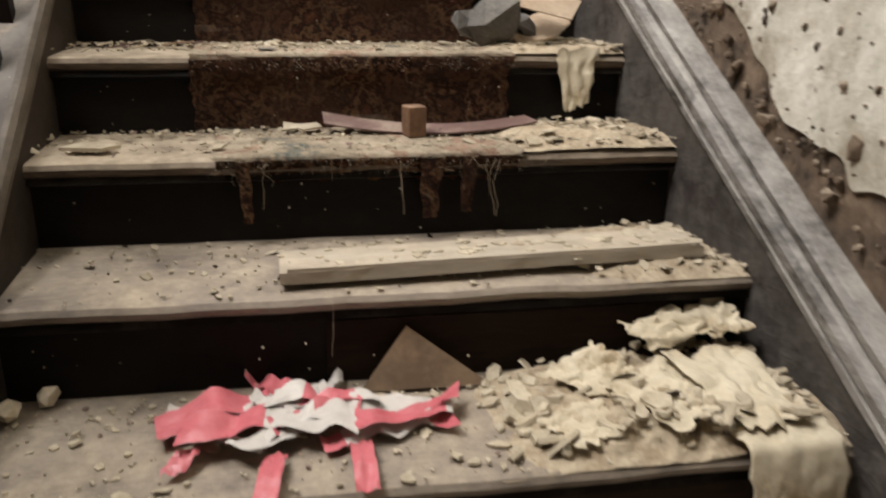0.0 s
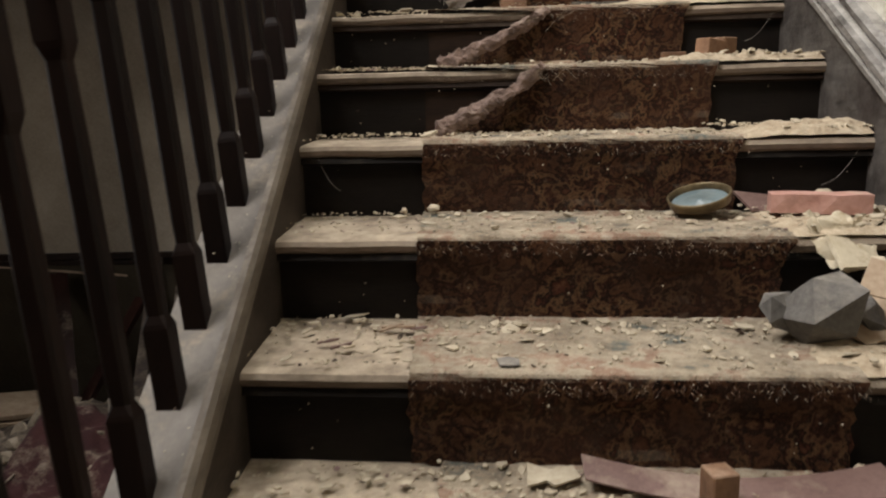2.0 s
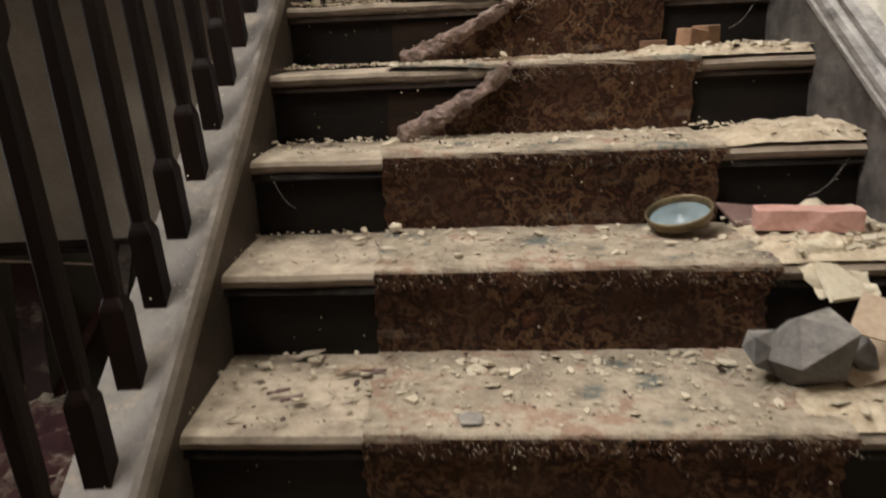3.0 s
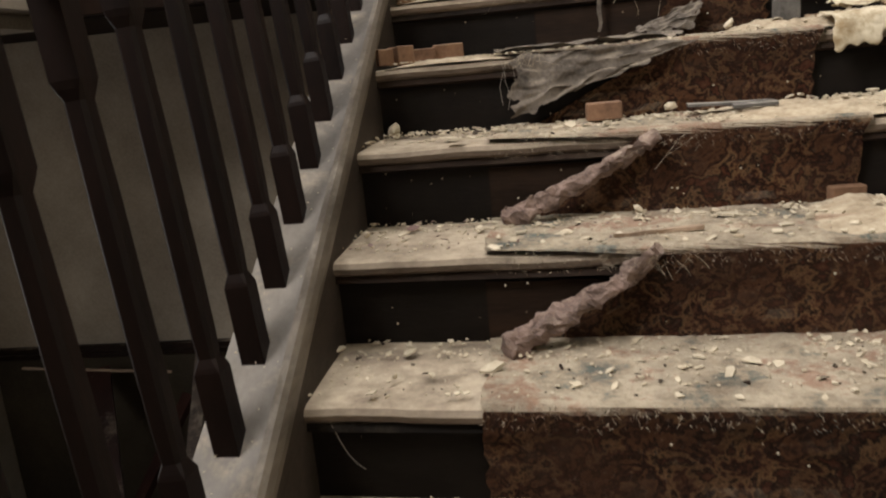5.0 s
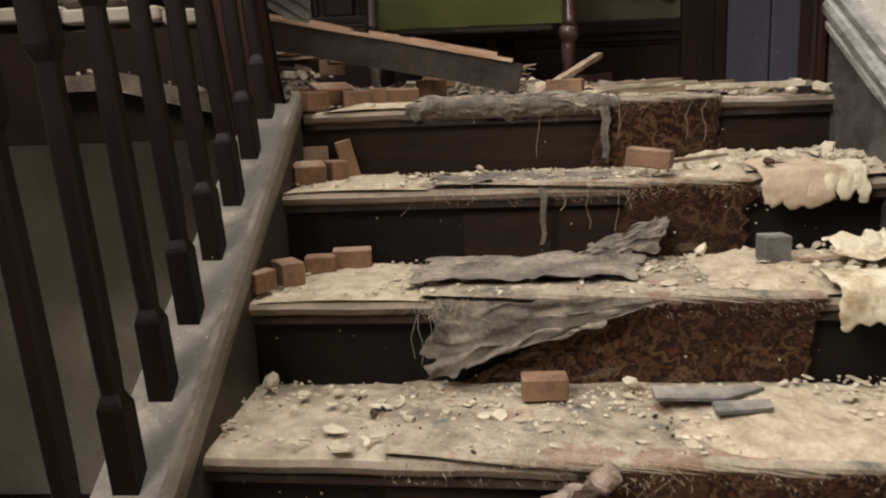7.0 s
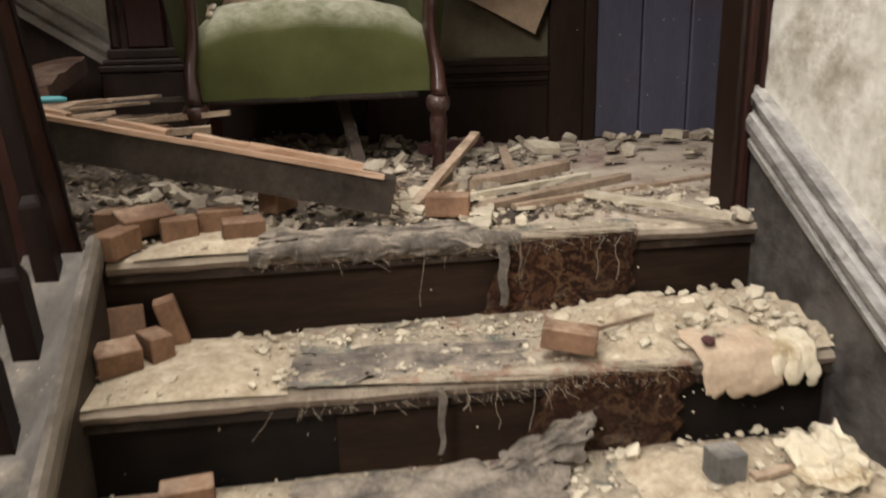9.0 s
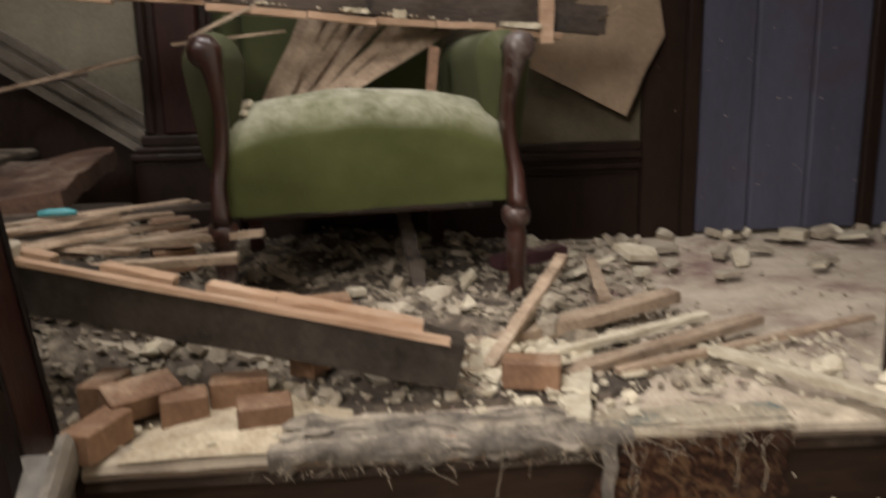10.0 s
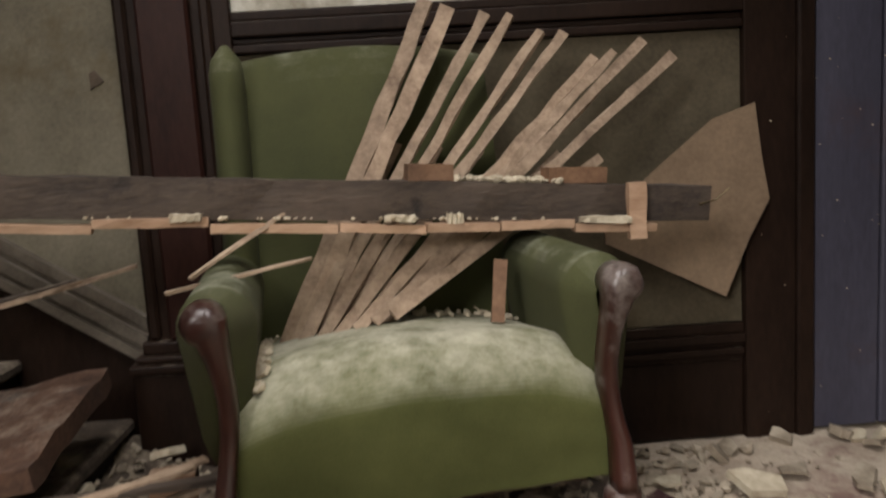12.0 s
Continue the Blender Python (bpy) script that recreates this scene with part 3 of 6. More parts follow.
def baluster(y):
    ob = thing("baluster", "dark stained square baluster with a slimmer turned shaft", "baluster", "balusters of the stair", place=pose(-0.085, y, 0.18 * (y - 1.14) / 0.3007 + 0.03, 0, -4, 0))
    bm = bmesh.new()
    prof = [(0.0, 0.0205, 0), (0.128, 0.0205, 0), (0.136, 0.019, 0.15), (0.15, 0.0145, 0.35), (0.19, 0.016, 0.35), (0.3, 0.0168, 0.35), (0.5, 0.0165, 0.35), (0.64, 0.015, 0.35), (0.655, 0.019, 0.15), (0.665, 0.0205, 0), (0.85, 0.0205, 0)]
    rings = []
    for z, r, ch in prof:
        ring = []
        for sx, sy in ((-1, -1), (1, -1), (1, 1), (-1, 1)):
            c = r * ch
            tilt = sy * r * 0.6 if z in (0.0, 0.85) else 0
            a, b = (sx * r, sy * (r - c)), (sx * (r - c), sy * r)
            if sx * sy > 0:
                a, b = a, b
            else:
                a, b = b, a
            ring += [(a[0], a[1], z + tilt), (b[0] + 1e-4 * sx, b[1], z + tilt)]
        rings.append(ring)
    sweep(bm, rings[:2])
    part("base_block", bm, M["dark_wood"], ob)
    bm = bmesh.new()
    sweep(bm, rings[1:-1])
    part("shaft", bm, M["dark_wood"], ob)
    bm = bmesh.new()
    sweep(bm, rings[-2:])
    part("top_block", bm, M["dark_wood"], ob)
    return ob


first = baluster(3.19 - 0.1515 * 14)
for i in range(1, 21):
    y = 3.19 + 0.1515 * (i - 14)
    copy_thing(first, pose(-0.085, y, 0.18 * (y - 1.14) / 0.3007 + 0.03, 0, -4 + 0.7 * nz(y, 3, 0, 7), 0))
bm = bmesh.new()
rings = []
for i in range(31):
    y = 0.4 + 3.72 * i / 30
    z = 0.18 * (y - 1.14) / 0.3007 + rail_z
    rings.append([(-0.134 + dx, y, z + dz) for dx, dz in ((-0.025, 0), (-0.034, 0.018), (-0.03, 0.045), (-0.012, 0.06), (0.012, 0.06), (0.03, 0.045), (0.034, 0.018), (0.025, 0))])
sweep(bm, rings)
solo("handrail", bm, M["red_wood"], "reddish brown moulded wooden handrail on the balusters", "handrail", kind="structure", smooth=True)

newel = thing("newel_post", "dark leaning newel post at the head of the stair", "newel post", place=pose(-0.088, 4.2, 1.42, 0, -6.5, 0))
bm = bmesh.new()
box(bm, (-0.055, -0.055, 0), (0.055, 0.055, 1.08), 0.006)
part("post", bm, M["red_wood"], newel)
for sx, sy in ((-1, -1), (1, -1), (-1, 1), (1, 1)):
    bm = bmesh.new()
    box(bm, (sx * 0.056 - 0.006, sy * 0.056 - 0.006, 0.3), (sx * 0.056 + 0.006, sy * 0.056 + 0.006, 1.0), 0.003)
    part("corner_bead", bm, M["dark_wood"], newel, "dark chipped corner bead")
bm = bmesh.new()
box(bm, (-0.068, -0.068, 1.081), (0.068, 0.068, 1.11), 0.008)
part("cap", bm, M["dark_wood"], newel)
bm = bmesh.new()
bar(bm, (0.015, 0, 1.108), (0.02, 0, 1.34), 0.085, 0.075, (0, 1, 0), 0.008, 5)
part("broken_stump", bm, M["orange_lath"], newel, "splintered pale orange wooden stump")

# landing edge beside the newel
fascia = thing("landing_fascia", "dark timber fascia with a chipped white-topped rail along the landing edge", "fascia", kind="structure")
bm = bmesh.new()
box(bm, (-1.42, 4.34, 1.735), (-0.16, 4.36, 2.055), 0.003)
part("board", bm, M["joinery"], fascia)
for i in range(4):
    bm = bmesh.new()
    box(bm, (-1.29 + 0.29 * i, 4.315, 2.095 - 0.012 * i), (-1.01 + 0.29 * i, 4.38, 2.135 - 0.012 * i), 0.006)
    part("rail_length", bm, M["pale_plank"], fascia, "dusty pale broken rail")

# ---- stair carpet ----
runner = thing("stair_carpet", "worn brown patterned stair carpet, torn and caked with dust", "carpet")


def carpet_step(k, xl_top, xl_low, xr, drop=1.0, tread_l=None, seed=0, ragged=0.01):
    """One step's carpet: over the tread, round the nosing and down the riser. xl_top, xl_low: its left edge at the nosing and at the foot of the riser."""
    bm = bmesh.new()
    tread_l = xl_top if tread_l is None else tread_l
    prof = [(0.99, 0.0), (0.85, 0.0), (0.7, 0), (0.55, 0), (0.4, 0), (0.28, 0), (0.17, 0), (0.08, 0)]
    low = RISE * 0.97 * drop
    n = 64
    rows = []
    for a, _ in prof:
        rows.append(("t", a))
    for a in range(5):
        rows.append(("n", a))
    steps = max(2, int(9 * drop))
    for a in range(1, steps + 1):
        rows.append(("r", a / steps))

    def pt(u, v):
        r, a = rows[int(round(v * (len(rows) - 1)))]
        if r == "t":
            left = tread_l
        elif r == "n":
            left = tread_l + (xl_top - tread_l) * a / 4
        else:
            left = xl_top + (xl_low - xl_top) * a
        right = xr - (0.012 if r == "r" else 0)
        x = left + (right - left) * u
        wob = ragged * nz(x, k * 3 + v * 6, seed, 9)
        y0 = edge(k, x)
        y1 = edge(k + 1, x) + 0.02 if k < 10 else 4.22
        z = RISE * k
        fz = 0.0035 * nz(x, v * 4, k + seed, 40) + 0.005 * nz(x, v * 3, k, 10)
        if r == "t":
            return (x + wob, y0 + (y1 - y0) * a, z + 0.011 + fz)
        if r == "n":
            th = math.pi * (0.02 + 0.5 * a / 4)
            return (x + wob, y0 + 0.008 - 0.018 * math.sin(th) - fz * 0.5, z - 0.004 + 0.016 * math.cos(th))
        fringe = (1 + 0.5 * nz(x, k, seed, 30) * (1.4 if drop < 0.9 else 0.1)) if a > 0.8 else 1
        back = 0.022 * (1 - (1 - a) ** 3)
        return (x + wob, y0 - 0.008 + back + 0.006 * nz(x, a * 2, k + 5 + seed, 8) - abs(fz) * 0.4, z - 0.018 - (low - 0.018) * a * fringe)
    sheet(bm, pt, n, len(rows) - 1)
    return part("carpet_length", bm, M["carpet"], runner, smooth=True)


for k in (3, 4, 5):
    carpet_step(k, 0.305, 0.305, 1.09 - 0.006 * k, seed=k)
for k in (6, 7):
    carpet_step(k, 0.62, 0.36, 1.08, tread_l=0.30, seed=k)
carpet_step(8, 0.72, 0.40, 1.09, tread_l=0.34, seed=8)
carpet_step(9, 0.80, 0.74, 1.07, tread_l=0.36, seed=9, ragged=0.03)
carpet_step(10, 0.80, 0.72, 1.08, tread_l=0.28, seed=10, ragged=0.03)
carpet_step(2, 0.36, 0.36, 1.0, drop=0.26, seed=2, ragged=0.02)

# rolled torn edges on two risers
for k, a, b in ((6, 0.62, 0.33), (7, 0.66, 0.33)):
    bm = bmesh.new()
    pts, rad = [], []
    for i in range(49):
        f = i / 48
        x = a + (b - a) * f
        drop = RISE * (0.03 + 0.93 * f ** 0.75)
        y = edge(k, x) - 0.018 - 0.05 * f ** 2 + 0.006 * nz(f * 5, k, 0, 2)
        pts.append((x + 0.008 * nz(f, k, 3, 6), y, RISE * k - drop + 0.012))
        rad.append(0.012 + 0.012 * f ** 0.6 + 0.005 * nz(f, k, 8, 9))
    rad[-1] = 0.006
    tube(bm, pts, rad, 18)
    for v in bm.verts:
        q = v.co.copy()
        v.co += Vector((nz(q.x, q.y, q.z, 38), nz(q.z, q.x, q.y + 4, 38), nz(q.y, q.z, q.x + 9, 38))) * 0.013
        v.co += Vector((nz(q.x, q.y, q.z, 110), nz(q.z, q.x, q.y + 4, 110), nz(q.y, q.z, q.x + 9, 110))) * 0.006
    part("rolled_torn_edge", bm, M["backing"], runner, "rolled pinkish torn carpet edge")

# grey underlay flap under the torn length, and loose felt
flap = thing("felt_underlay", "grey matted felt underlay hanging out under the torn carpet", "underlay")


def felt(k, quad, seed, name="flap", nu=26, nv=14, amp=0.012):
    a, b, c, d = [Vector(q) for q in quad]
    bm = bmesh.new()

    def f(u, v):
        p = a.lerp(b, u).lerp(d.lerp(c, u), v)
        return p + Vector((nz(u, v, seed, 7), nz(u, v, seed + 3, 8), nz(u, v, seed + 6, 7))) * amp

    def keep(u, v):
        e = min(u, 1 - u, v, 1 - v)
        return e > 0.06 + 0.09 * nz(u * 3, v * 3, seed, 4)
    sheet(bm, f, nu * 2, nv * 2, keep)
    smooth_rim(bm, 1)
    return part(name, bm, M["underlay"], flap, smooth=True)


felt(8, [(0.34, edge(8, 0.34) - 0.02, 1.455), (0.86, edge(8, 0.86) - 0.03, 1.452), (0.62, edge(8, 0.6) - 0.035, 1.385), (0.33, edge(8, 0.33) - 0.04, 1.275)], 1)
felt(8, [(0.30, 3.62, 1.462), (0.8, 3.62, 1.462), (0.85, 3.86, 1.468), (0.3, 3.86, 1.468)], 2)
felt(9, [(0.62, 3.80, 1.466), (0.86, 3.80, 1.47), (0.9, 3.855, 1.57), (0.74, 3.85, 1.5)], 3, "lifted_strip")
felt(10, [(0.27, 4.125, 1.80), (0.78, 4.122, 1.80), (0.78, 4.2, 1.83), (0.27, 4.22, 1.83)], 4, "ragged_edge", 34, 8, 0.016)
felt(9, [(0.3, 3.875, 1.63), (0.8, 3.868, 1.63), (0.8, 4.0, 1.64), (0.34, 4.02, 1.64)], 5, "ragged_edge", 34, 10, 0.012)

# matted grey wadding over the top nosing
for k, xa, xb, seed in ((10, 0.27, 0.82, 3),):
    bm = bmesh.new()

    def wad(u, v, k=k, xa=xa, xb=xb, seed=seed):
        x = xa + (xb - xa) * u
        ends = min(1, u * 12, (1 - u) * 7)
        h = (0.004 + 0.017 * abs(nz(x, v * 0.4, seed, 11)) + 0.009 * nz(x, v * 0.3, seed + 2, 34) + 0.005 * nz(x, v * 0.3, seed + 4, 90)) * ends
        hang = 0.022 + 0.022 * nz(x, k, seed, 13) + 0.012 * nz(x, k, seed, 45)
        if v < 0.3:
            f = v / 0.3
            return (x, edge(k, x) - 0.012 - h * 0.6 + 0.012 * (1 - f), RISE * k - hang * (1 - f))
        f = (v - 0.3) / 0.7
        return (x, edge(k, x) - 0.012 - h * 0.6 * (1 - f) + (0.09 + 0.05 * nz(x, k, seed, 6)) * f, RISE * k + 0.012 + h * math.sin(1.2 + f * 1.9) - 0.006 * f)
    sheet(bm, wad, 120, 18)
    thicken(bm, 0.004)
    part("matted_wadding", bm, M["underlay"], flap, "lumpy grey wadding over the nosing", smooth=True)

# loose fibres along the torn edges
bm = bmesh.new()
rw = random.Random(14)
for i in range(330):
    k, xa, xb = rw.choice(((10, 0.25, 1.08), (10, 0.7, 0.9), (9, 0.28, 1.05), (9, 0.6, 0.85), (8, 0.3, 0.45), (7, 0.55, 0.75), (6, 0.5, 0.7), (2, 0.34, 1.0)))
    x = rw.uniform(xa, xb)
    p = Vector((x, edge(k, x) - 0.02 - rw.uniform(0, 0.012), RISE * k + rw.uniform(-0.02, 0.022)))
    ln = 0.009 * math.exp(rw.gauss(0.4, 0.6))
    a = rw.uniform(0, 6.28)
    d = Vector((math.cos(a), -0.35, 0.5 * math.sin(a) - 0.5)).normalized() * ln
    bend = Vector((rw.gauss(0, 0.3), rw.gauss(0, 0.2), -rw.uniform(0, 0.5))) * ln
    tube(bm, [p, p + d * 0.5 + bend * 0.25, p + d + bend], 0.0003, 3)
part("loose_fibre", bm, M["thread"], flap, "pale loose fibres along the torn edges")["kind"] = "stuff"

# hanging threads and torn strips
rngt = random.Random(4)
for k, n, x0, x1, mat in ((2, 9, 0.3, 1.0, "thread"), (9, 3, 0.5, 0.8, "thread"), (10, 4, 0.4, 1.1, "thread"), (1, 1, 0.56, 0.57, "thread"), (8, 4, 0.3, 0.42, "web")):
    for i in range(n):
        x = rngt.uniform(x0, x1)
        ln = rngt.uniform(0.04, 0.15)
        bm = bmesh.new()
        tube(bm, [(x + 0.025 * nz(i * 3.7, j * 0.35, k, 1), edge(k, x) - 0.014 + 0.003 * j, RISE * k - 0.005 - ln * j / 5) for j in range(6)], rngt.uniform(0.0004, 0.0008), 5)
        solo("hanging_thread", bm, M[mat], "frayed pale carpet thread hanging from a nosing", "thread", "frayed threads on the nosings")
for k, x, w, ln in ((2, 0.42, 0.03, 0.13), (2, 0.8, 0.05, 0.13), (2, 0.88, 0.035, 0.12), (10, 0.78, 0.025, 0.14), (9, 0.60, 0.015, 0.13)):
    bm = bmesh.new()
    sheet(bm, lambda u, v: (x + w * (u - 0.5) * (1 - 0.4 * v) + 0.012 * nz(v, k, x, 3), edge(k, x) - 0.012 + 0.004 * nz(u, v, x, 5), RISE * k - ln * v), 4, 10)
    thicken(bm, 0.003)
    solo("hanging_strip", bm, M["underlay"] if k > 8 else M["carpet"], "torn carpet backing strip hanging over a riser", "carpet strip", "torn strips on the risers")

# ---- the landing's joinery ----
post = thing("wall_end_post", "dark chipped timber post at the end of the stair wall", "post", kind="structure")
bm = bmesh.new()
box(bm, (1.315, 4.2, TOP - 0.15), (1.5, 4.3, 5.39), 0.006)
part("post", bm, M["joinery"], post)
bm = bmesh.new()
box(bm, (1.325, 4.185, TOP), (1.345, 4.2, 5.2), 0.004)
box(bm, (1.36, 4.188, TOP), (1.372, 4.2, 5.2), 0.003)
part("bead", bm, M["red_wood"], post, "chipped brown beads")

pil = thing("pilaster", "dark brown panelled pilaster on a moulded plinth", "pilaster", kind="structure")
bm = bmesh.new()
box(bm, (-0.275, BACK - 0.025, TOP), (0.012, BACK, 4.6), 0.003)
part("backboard", bm, M["joinery"], pil)
bm = bmesh.new()
box(bm, (-0.215, BACK - 0.05, 2.19), (-0.085, BACK - 0.0255, 4.5), 0.008)
part("shaft", bm, M["red_wood"], pil, "reddish worn raised shaft")
for dx in (-0.27, -0.062):
    bm = bmesh.new()
    box(bm, (dx, BACK - 0.04, 2.19), (dx + 0.03, BACK - 0.0255, 4.5), 0.008)
    part("bead", bm, M["joinery"], pil)
bm = bmesh.new()
box(bm, (-0.31, BACK - 0.075, TOP - 0.02), (0.005, BACK - 0.026, 2.11), 0.004)
part("plinth", bm, M["joinery"], pil)
for z0, z1, o in ((2.111, 2.135, 0.085), (2.136, 2.155, 0.07), (2.156, 2.19, 0.055)):
    bm = bmesh.new()
    box(bm, (-0.315 + (0.085 - o), BACK - o, z0), (0.008, BACK - 0.026, z1), 0.006, segs=2)
    part("plinth_moulding", bm, M["joinery"], pil)

dado = thing("panelling", "dark framed wall panelling with a faded green panel", "panelling", kind="structure")
for nm, lo, hi, mt in (("faded_panel", (0.0125, BACK - 0.012, 2.125), (1.315, BACK - 0.001, 2.905), "panel"),
                       ("lower_panel", (0.0125, BACK - 0.014, TOP), (1.315, BACK - 0.001, 2.02), "joinery"),
                       ("stile", (1.316, BACK - 0.035, TOP - 0.02), (1.452, BACK - 0.001, 4.4), "joinery")):
    bm = bmesh.new()
    box(bm, lo, hi, 0.002)
    part(nm, bm, M[mt], dado)
for z0, z1, o in ((2.021, 2.036, 0.02), (2.037, 2.055, 0.03), (2.056, 2.07, 0.022), (2.071, 2.095, 0.034), (2.096, 2.124, 0.024)):
    bm = bmesh.new()
    box(bm, (0.0125, BACK - o, z0), (1.315, BACK - 0.0005, z1), 0.004, segs=2)
    part("dado_moulding", bm, M["joinery"], dado)
for z0, z1, o in ((2.906, 2.928, 0.03), (2.929, 2.945, 0.02), (2.946, 2.985, 0.036), (2.986, 3.01, 0.026)):
    bm = bmesh.new()
    box(bm, (0.0125, BACK - o, z0), (1.315, BACK - 0.0005, z1), 0.005, segs=2)
    part("top_rail_moulding", bm, M["joinery"], dado)
bm = bmesh.new()
box(bm, (0.0125, BACK - 0.008, 3.011), (1.315, BACK - 0.0005, 3.9), 0.002)
part("upper_panel", bm, M["plaster"], dado, "pale plaster panel")

door = thing("door_1", "violet blue painted boarded door at the landing", "door", kind="structure")
bm = bmesh.new()
box(bm, (1.453, BACK - 0.05, TOP - 0.02), (1.5, BACK - 0.001, 3.95), 0.006)
part("door_frame", bm, M["joinery"], door)
x = 1.503
for w in (0.19, 0.2, 0.19):
    bm = bmesh.new()
    box(bm, (x, BACK - 0.032, TOP + 0.01), (x + w - 0.006, BACK - 0.004, 3.9), 0.005)
    part("board", bm, M["door"], door)
    x += w
bm = bmesh.new()
box(bm, (x, BACK - 0.045, TOP - 0.02), (x + 0.05, BACK - 0.004, 3.95), 0.004)
part("mullion", bm, M["joinery"], door, "dark strip between the leaves")
x += 0.052
for w in (0.2, 0.2, 0.2):
    bm = bmesh.new()
    box(bm, (x, BACK - 0.032, TOP + 0.01), (x + w - 0.006, BACK - 0.004, 3.9), 0.005)
    part("board", bm, M["door"], door)
    x += w

# upper flight rising to the left along the back wall
upper = thing("upper_flight", "rubble-strewn upper flight of stairs rising along the back wall", "staircase", kind="structure")
for i in range(7):
    bm = bmesh.new()
    x1 = -0.36 - 0.27 * i
    box(bm, (x1 - 0.29, 4.47, TOP + 0.18 * i + 0.147), (x1 + 0.02, BACK - 0.012, TOP + 0.18 * i + 0.18), 0.008)
    part("tread", bm, M["soil"], upper)
    bm = bmesh.new()
    box(bm, (x1 - 0.02, 4.475, TOP + 0.18 * i - 0.03), (x1, BACK - 0.012, TOP + 0.18 * i + 0.146))
    part("riser", bm, M["riser"], upper)


def diagonal(z_low, z_high, out, mat):
    bm = bmesh.new()
    s = 0.666
    xa, xb = -0.2765, -2.6
    sweep(bm, [[(x, BACK - out, 2.235 + (-0.25 - x) * s + z_low), (x, BACK - out, 2.235 + (-0.25 - x) * s + z_high), (x, BACK - 0.0005, 2.235 + (-0.25 - x) * s + z_high), (x, BACK - 0.0005, 2.235 + (-0.25 - x) * s + z_low)] for x in (xa, xb)])
    part("string_moulding" if mat != "joinery" else "wall_string", bm, M[mat], upper, "dusty ribbed string moulding" if mat != "joinery" else "")


for a, b, o in ((-0.135, -0.105, 0.03), (-0.1045, -0.085, 0.02), (-0.0845, -0.05, 0.034), (-0.0495, -0.03, 0.02), (-0.0295, 0.0, 0.028)):
    diagonal(a, b, o, "lip")
diagonal(-0.45, -0.1355, 0.012, "joinery")

# ---- armchair ----
chair = thing("armchair", "olive green wing armchair with scrolled mahogany arms, dusty seat", "armchair", place=pose(0.433, 4.812, 1.835, 0, 0, 8.5))


def rounded(fn, nu, nv, name, mat, label=""):
    bm = bmesh.new()
    sheet(bm, fn, nu, nv)
    bmesh.ops.remove_doubles(bm, verts=bm.verts[:], dist=0.0005)
    bmesh.ops.recalc_face_normals(bm, faces=bm.faces[:])
    return part(name, bm, M[mat], chair, label, smooth=True)


def seat_pt(u, v):
    # section from the front's foot, up the front, over the crown to the back
    x = -0.32 + 0.64 * u
    crown = 1 - (2 * u - 1) ** 2
    s = v
    top = 0.425 + 0.065 * crown ** 0.6
    if s < 0.35:
        f = s / 0.35
        y = -0.02 * crown * math.sin(f * 1.5708)
        z = 0.222 + (top - 0.1 - 0.222) * f + (0.0 if u < 0.5 else 0.004)
    elif s < 0.7:
        th = (s - 0.35) / 0.35 * 1.5708
        y = -0.02 * crown + 0.14 - 0.14 * math.cos(th)
        z = top - 0.1 + 0.1 * math.sin(th)
    else:
        f = (s - 0.7) / 0.3
        y = 0.14 - 0.02 * crown + 0.38 * f
        z = top - 0.05 * f
    return (x + 0.004 * nz(u, v, 1, 6), y + 0.003 * nz(u, v, 2, 7), z + 0.004 * nz(u, v, 4, 6))


seat_part = rounded(seat_pt, 40, 60, "seat", "green", "bulging green seat with pale dust on top")
bm = bmesh.new()
box(bm, (-0.29, 0.03, 0.205), (0.29, 0.5, 0.24), 0.006)
part("seat_frame", bm, M["mahogany"], chair)


def back_pt(u, v):
    a = 2 * math.pi * v
    x = -0.285 + 0.57 * u
    h = 1.03 + 0.03 * (1 - (2 * u - 1) ** 2)
    z = 0.3 + (h - 0.3) * (0.5 - 0.5 * math.cos(a)) if v <= 0.5 else 0.3 + (h - 0.3) * (0.5 - 0.5 * math.cos(a))
    thick = 0.075 * math.sin(a)
    return (x, 0.53 + 0.17 * (z - 0.3) - thick, z)


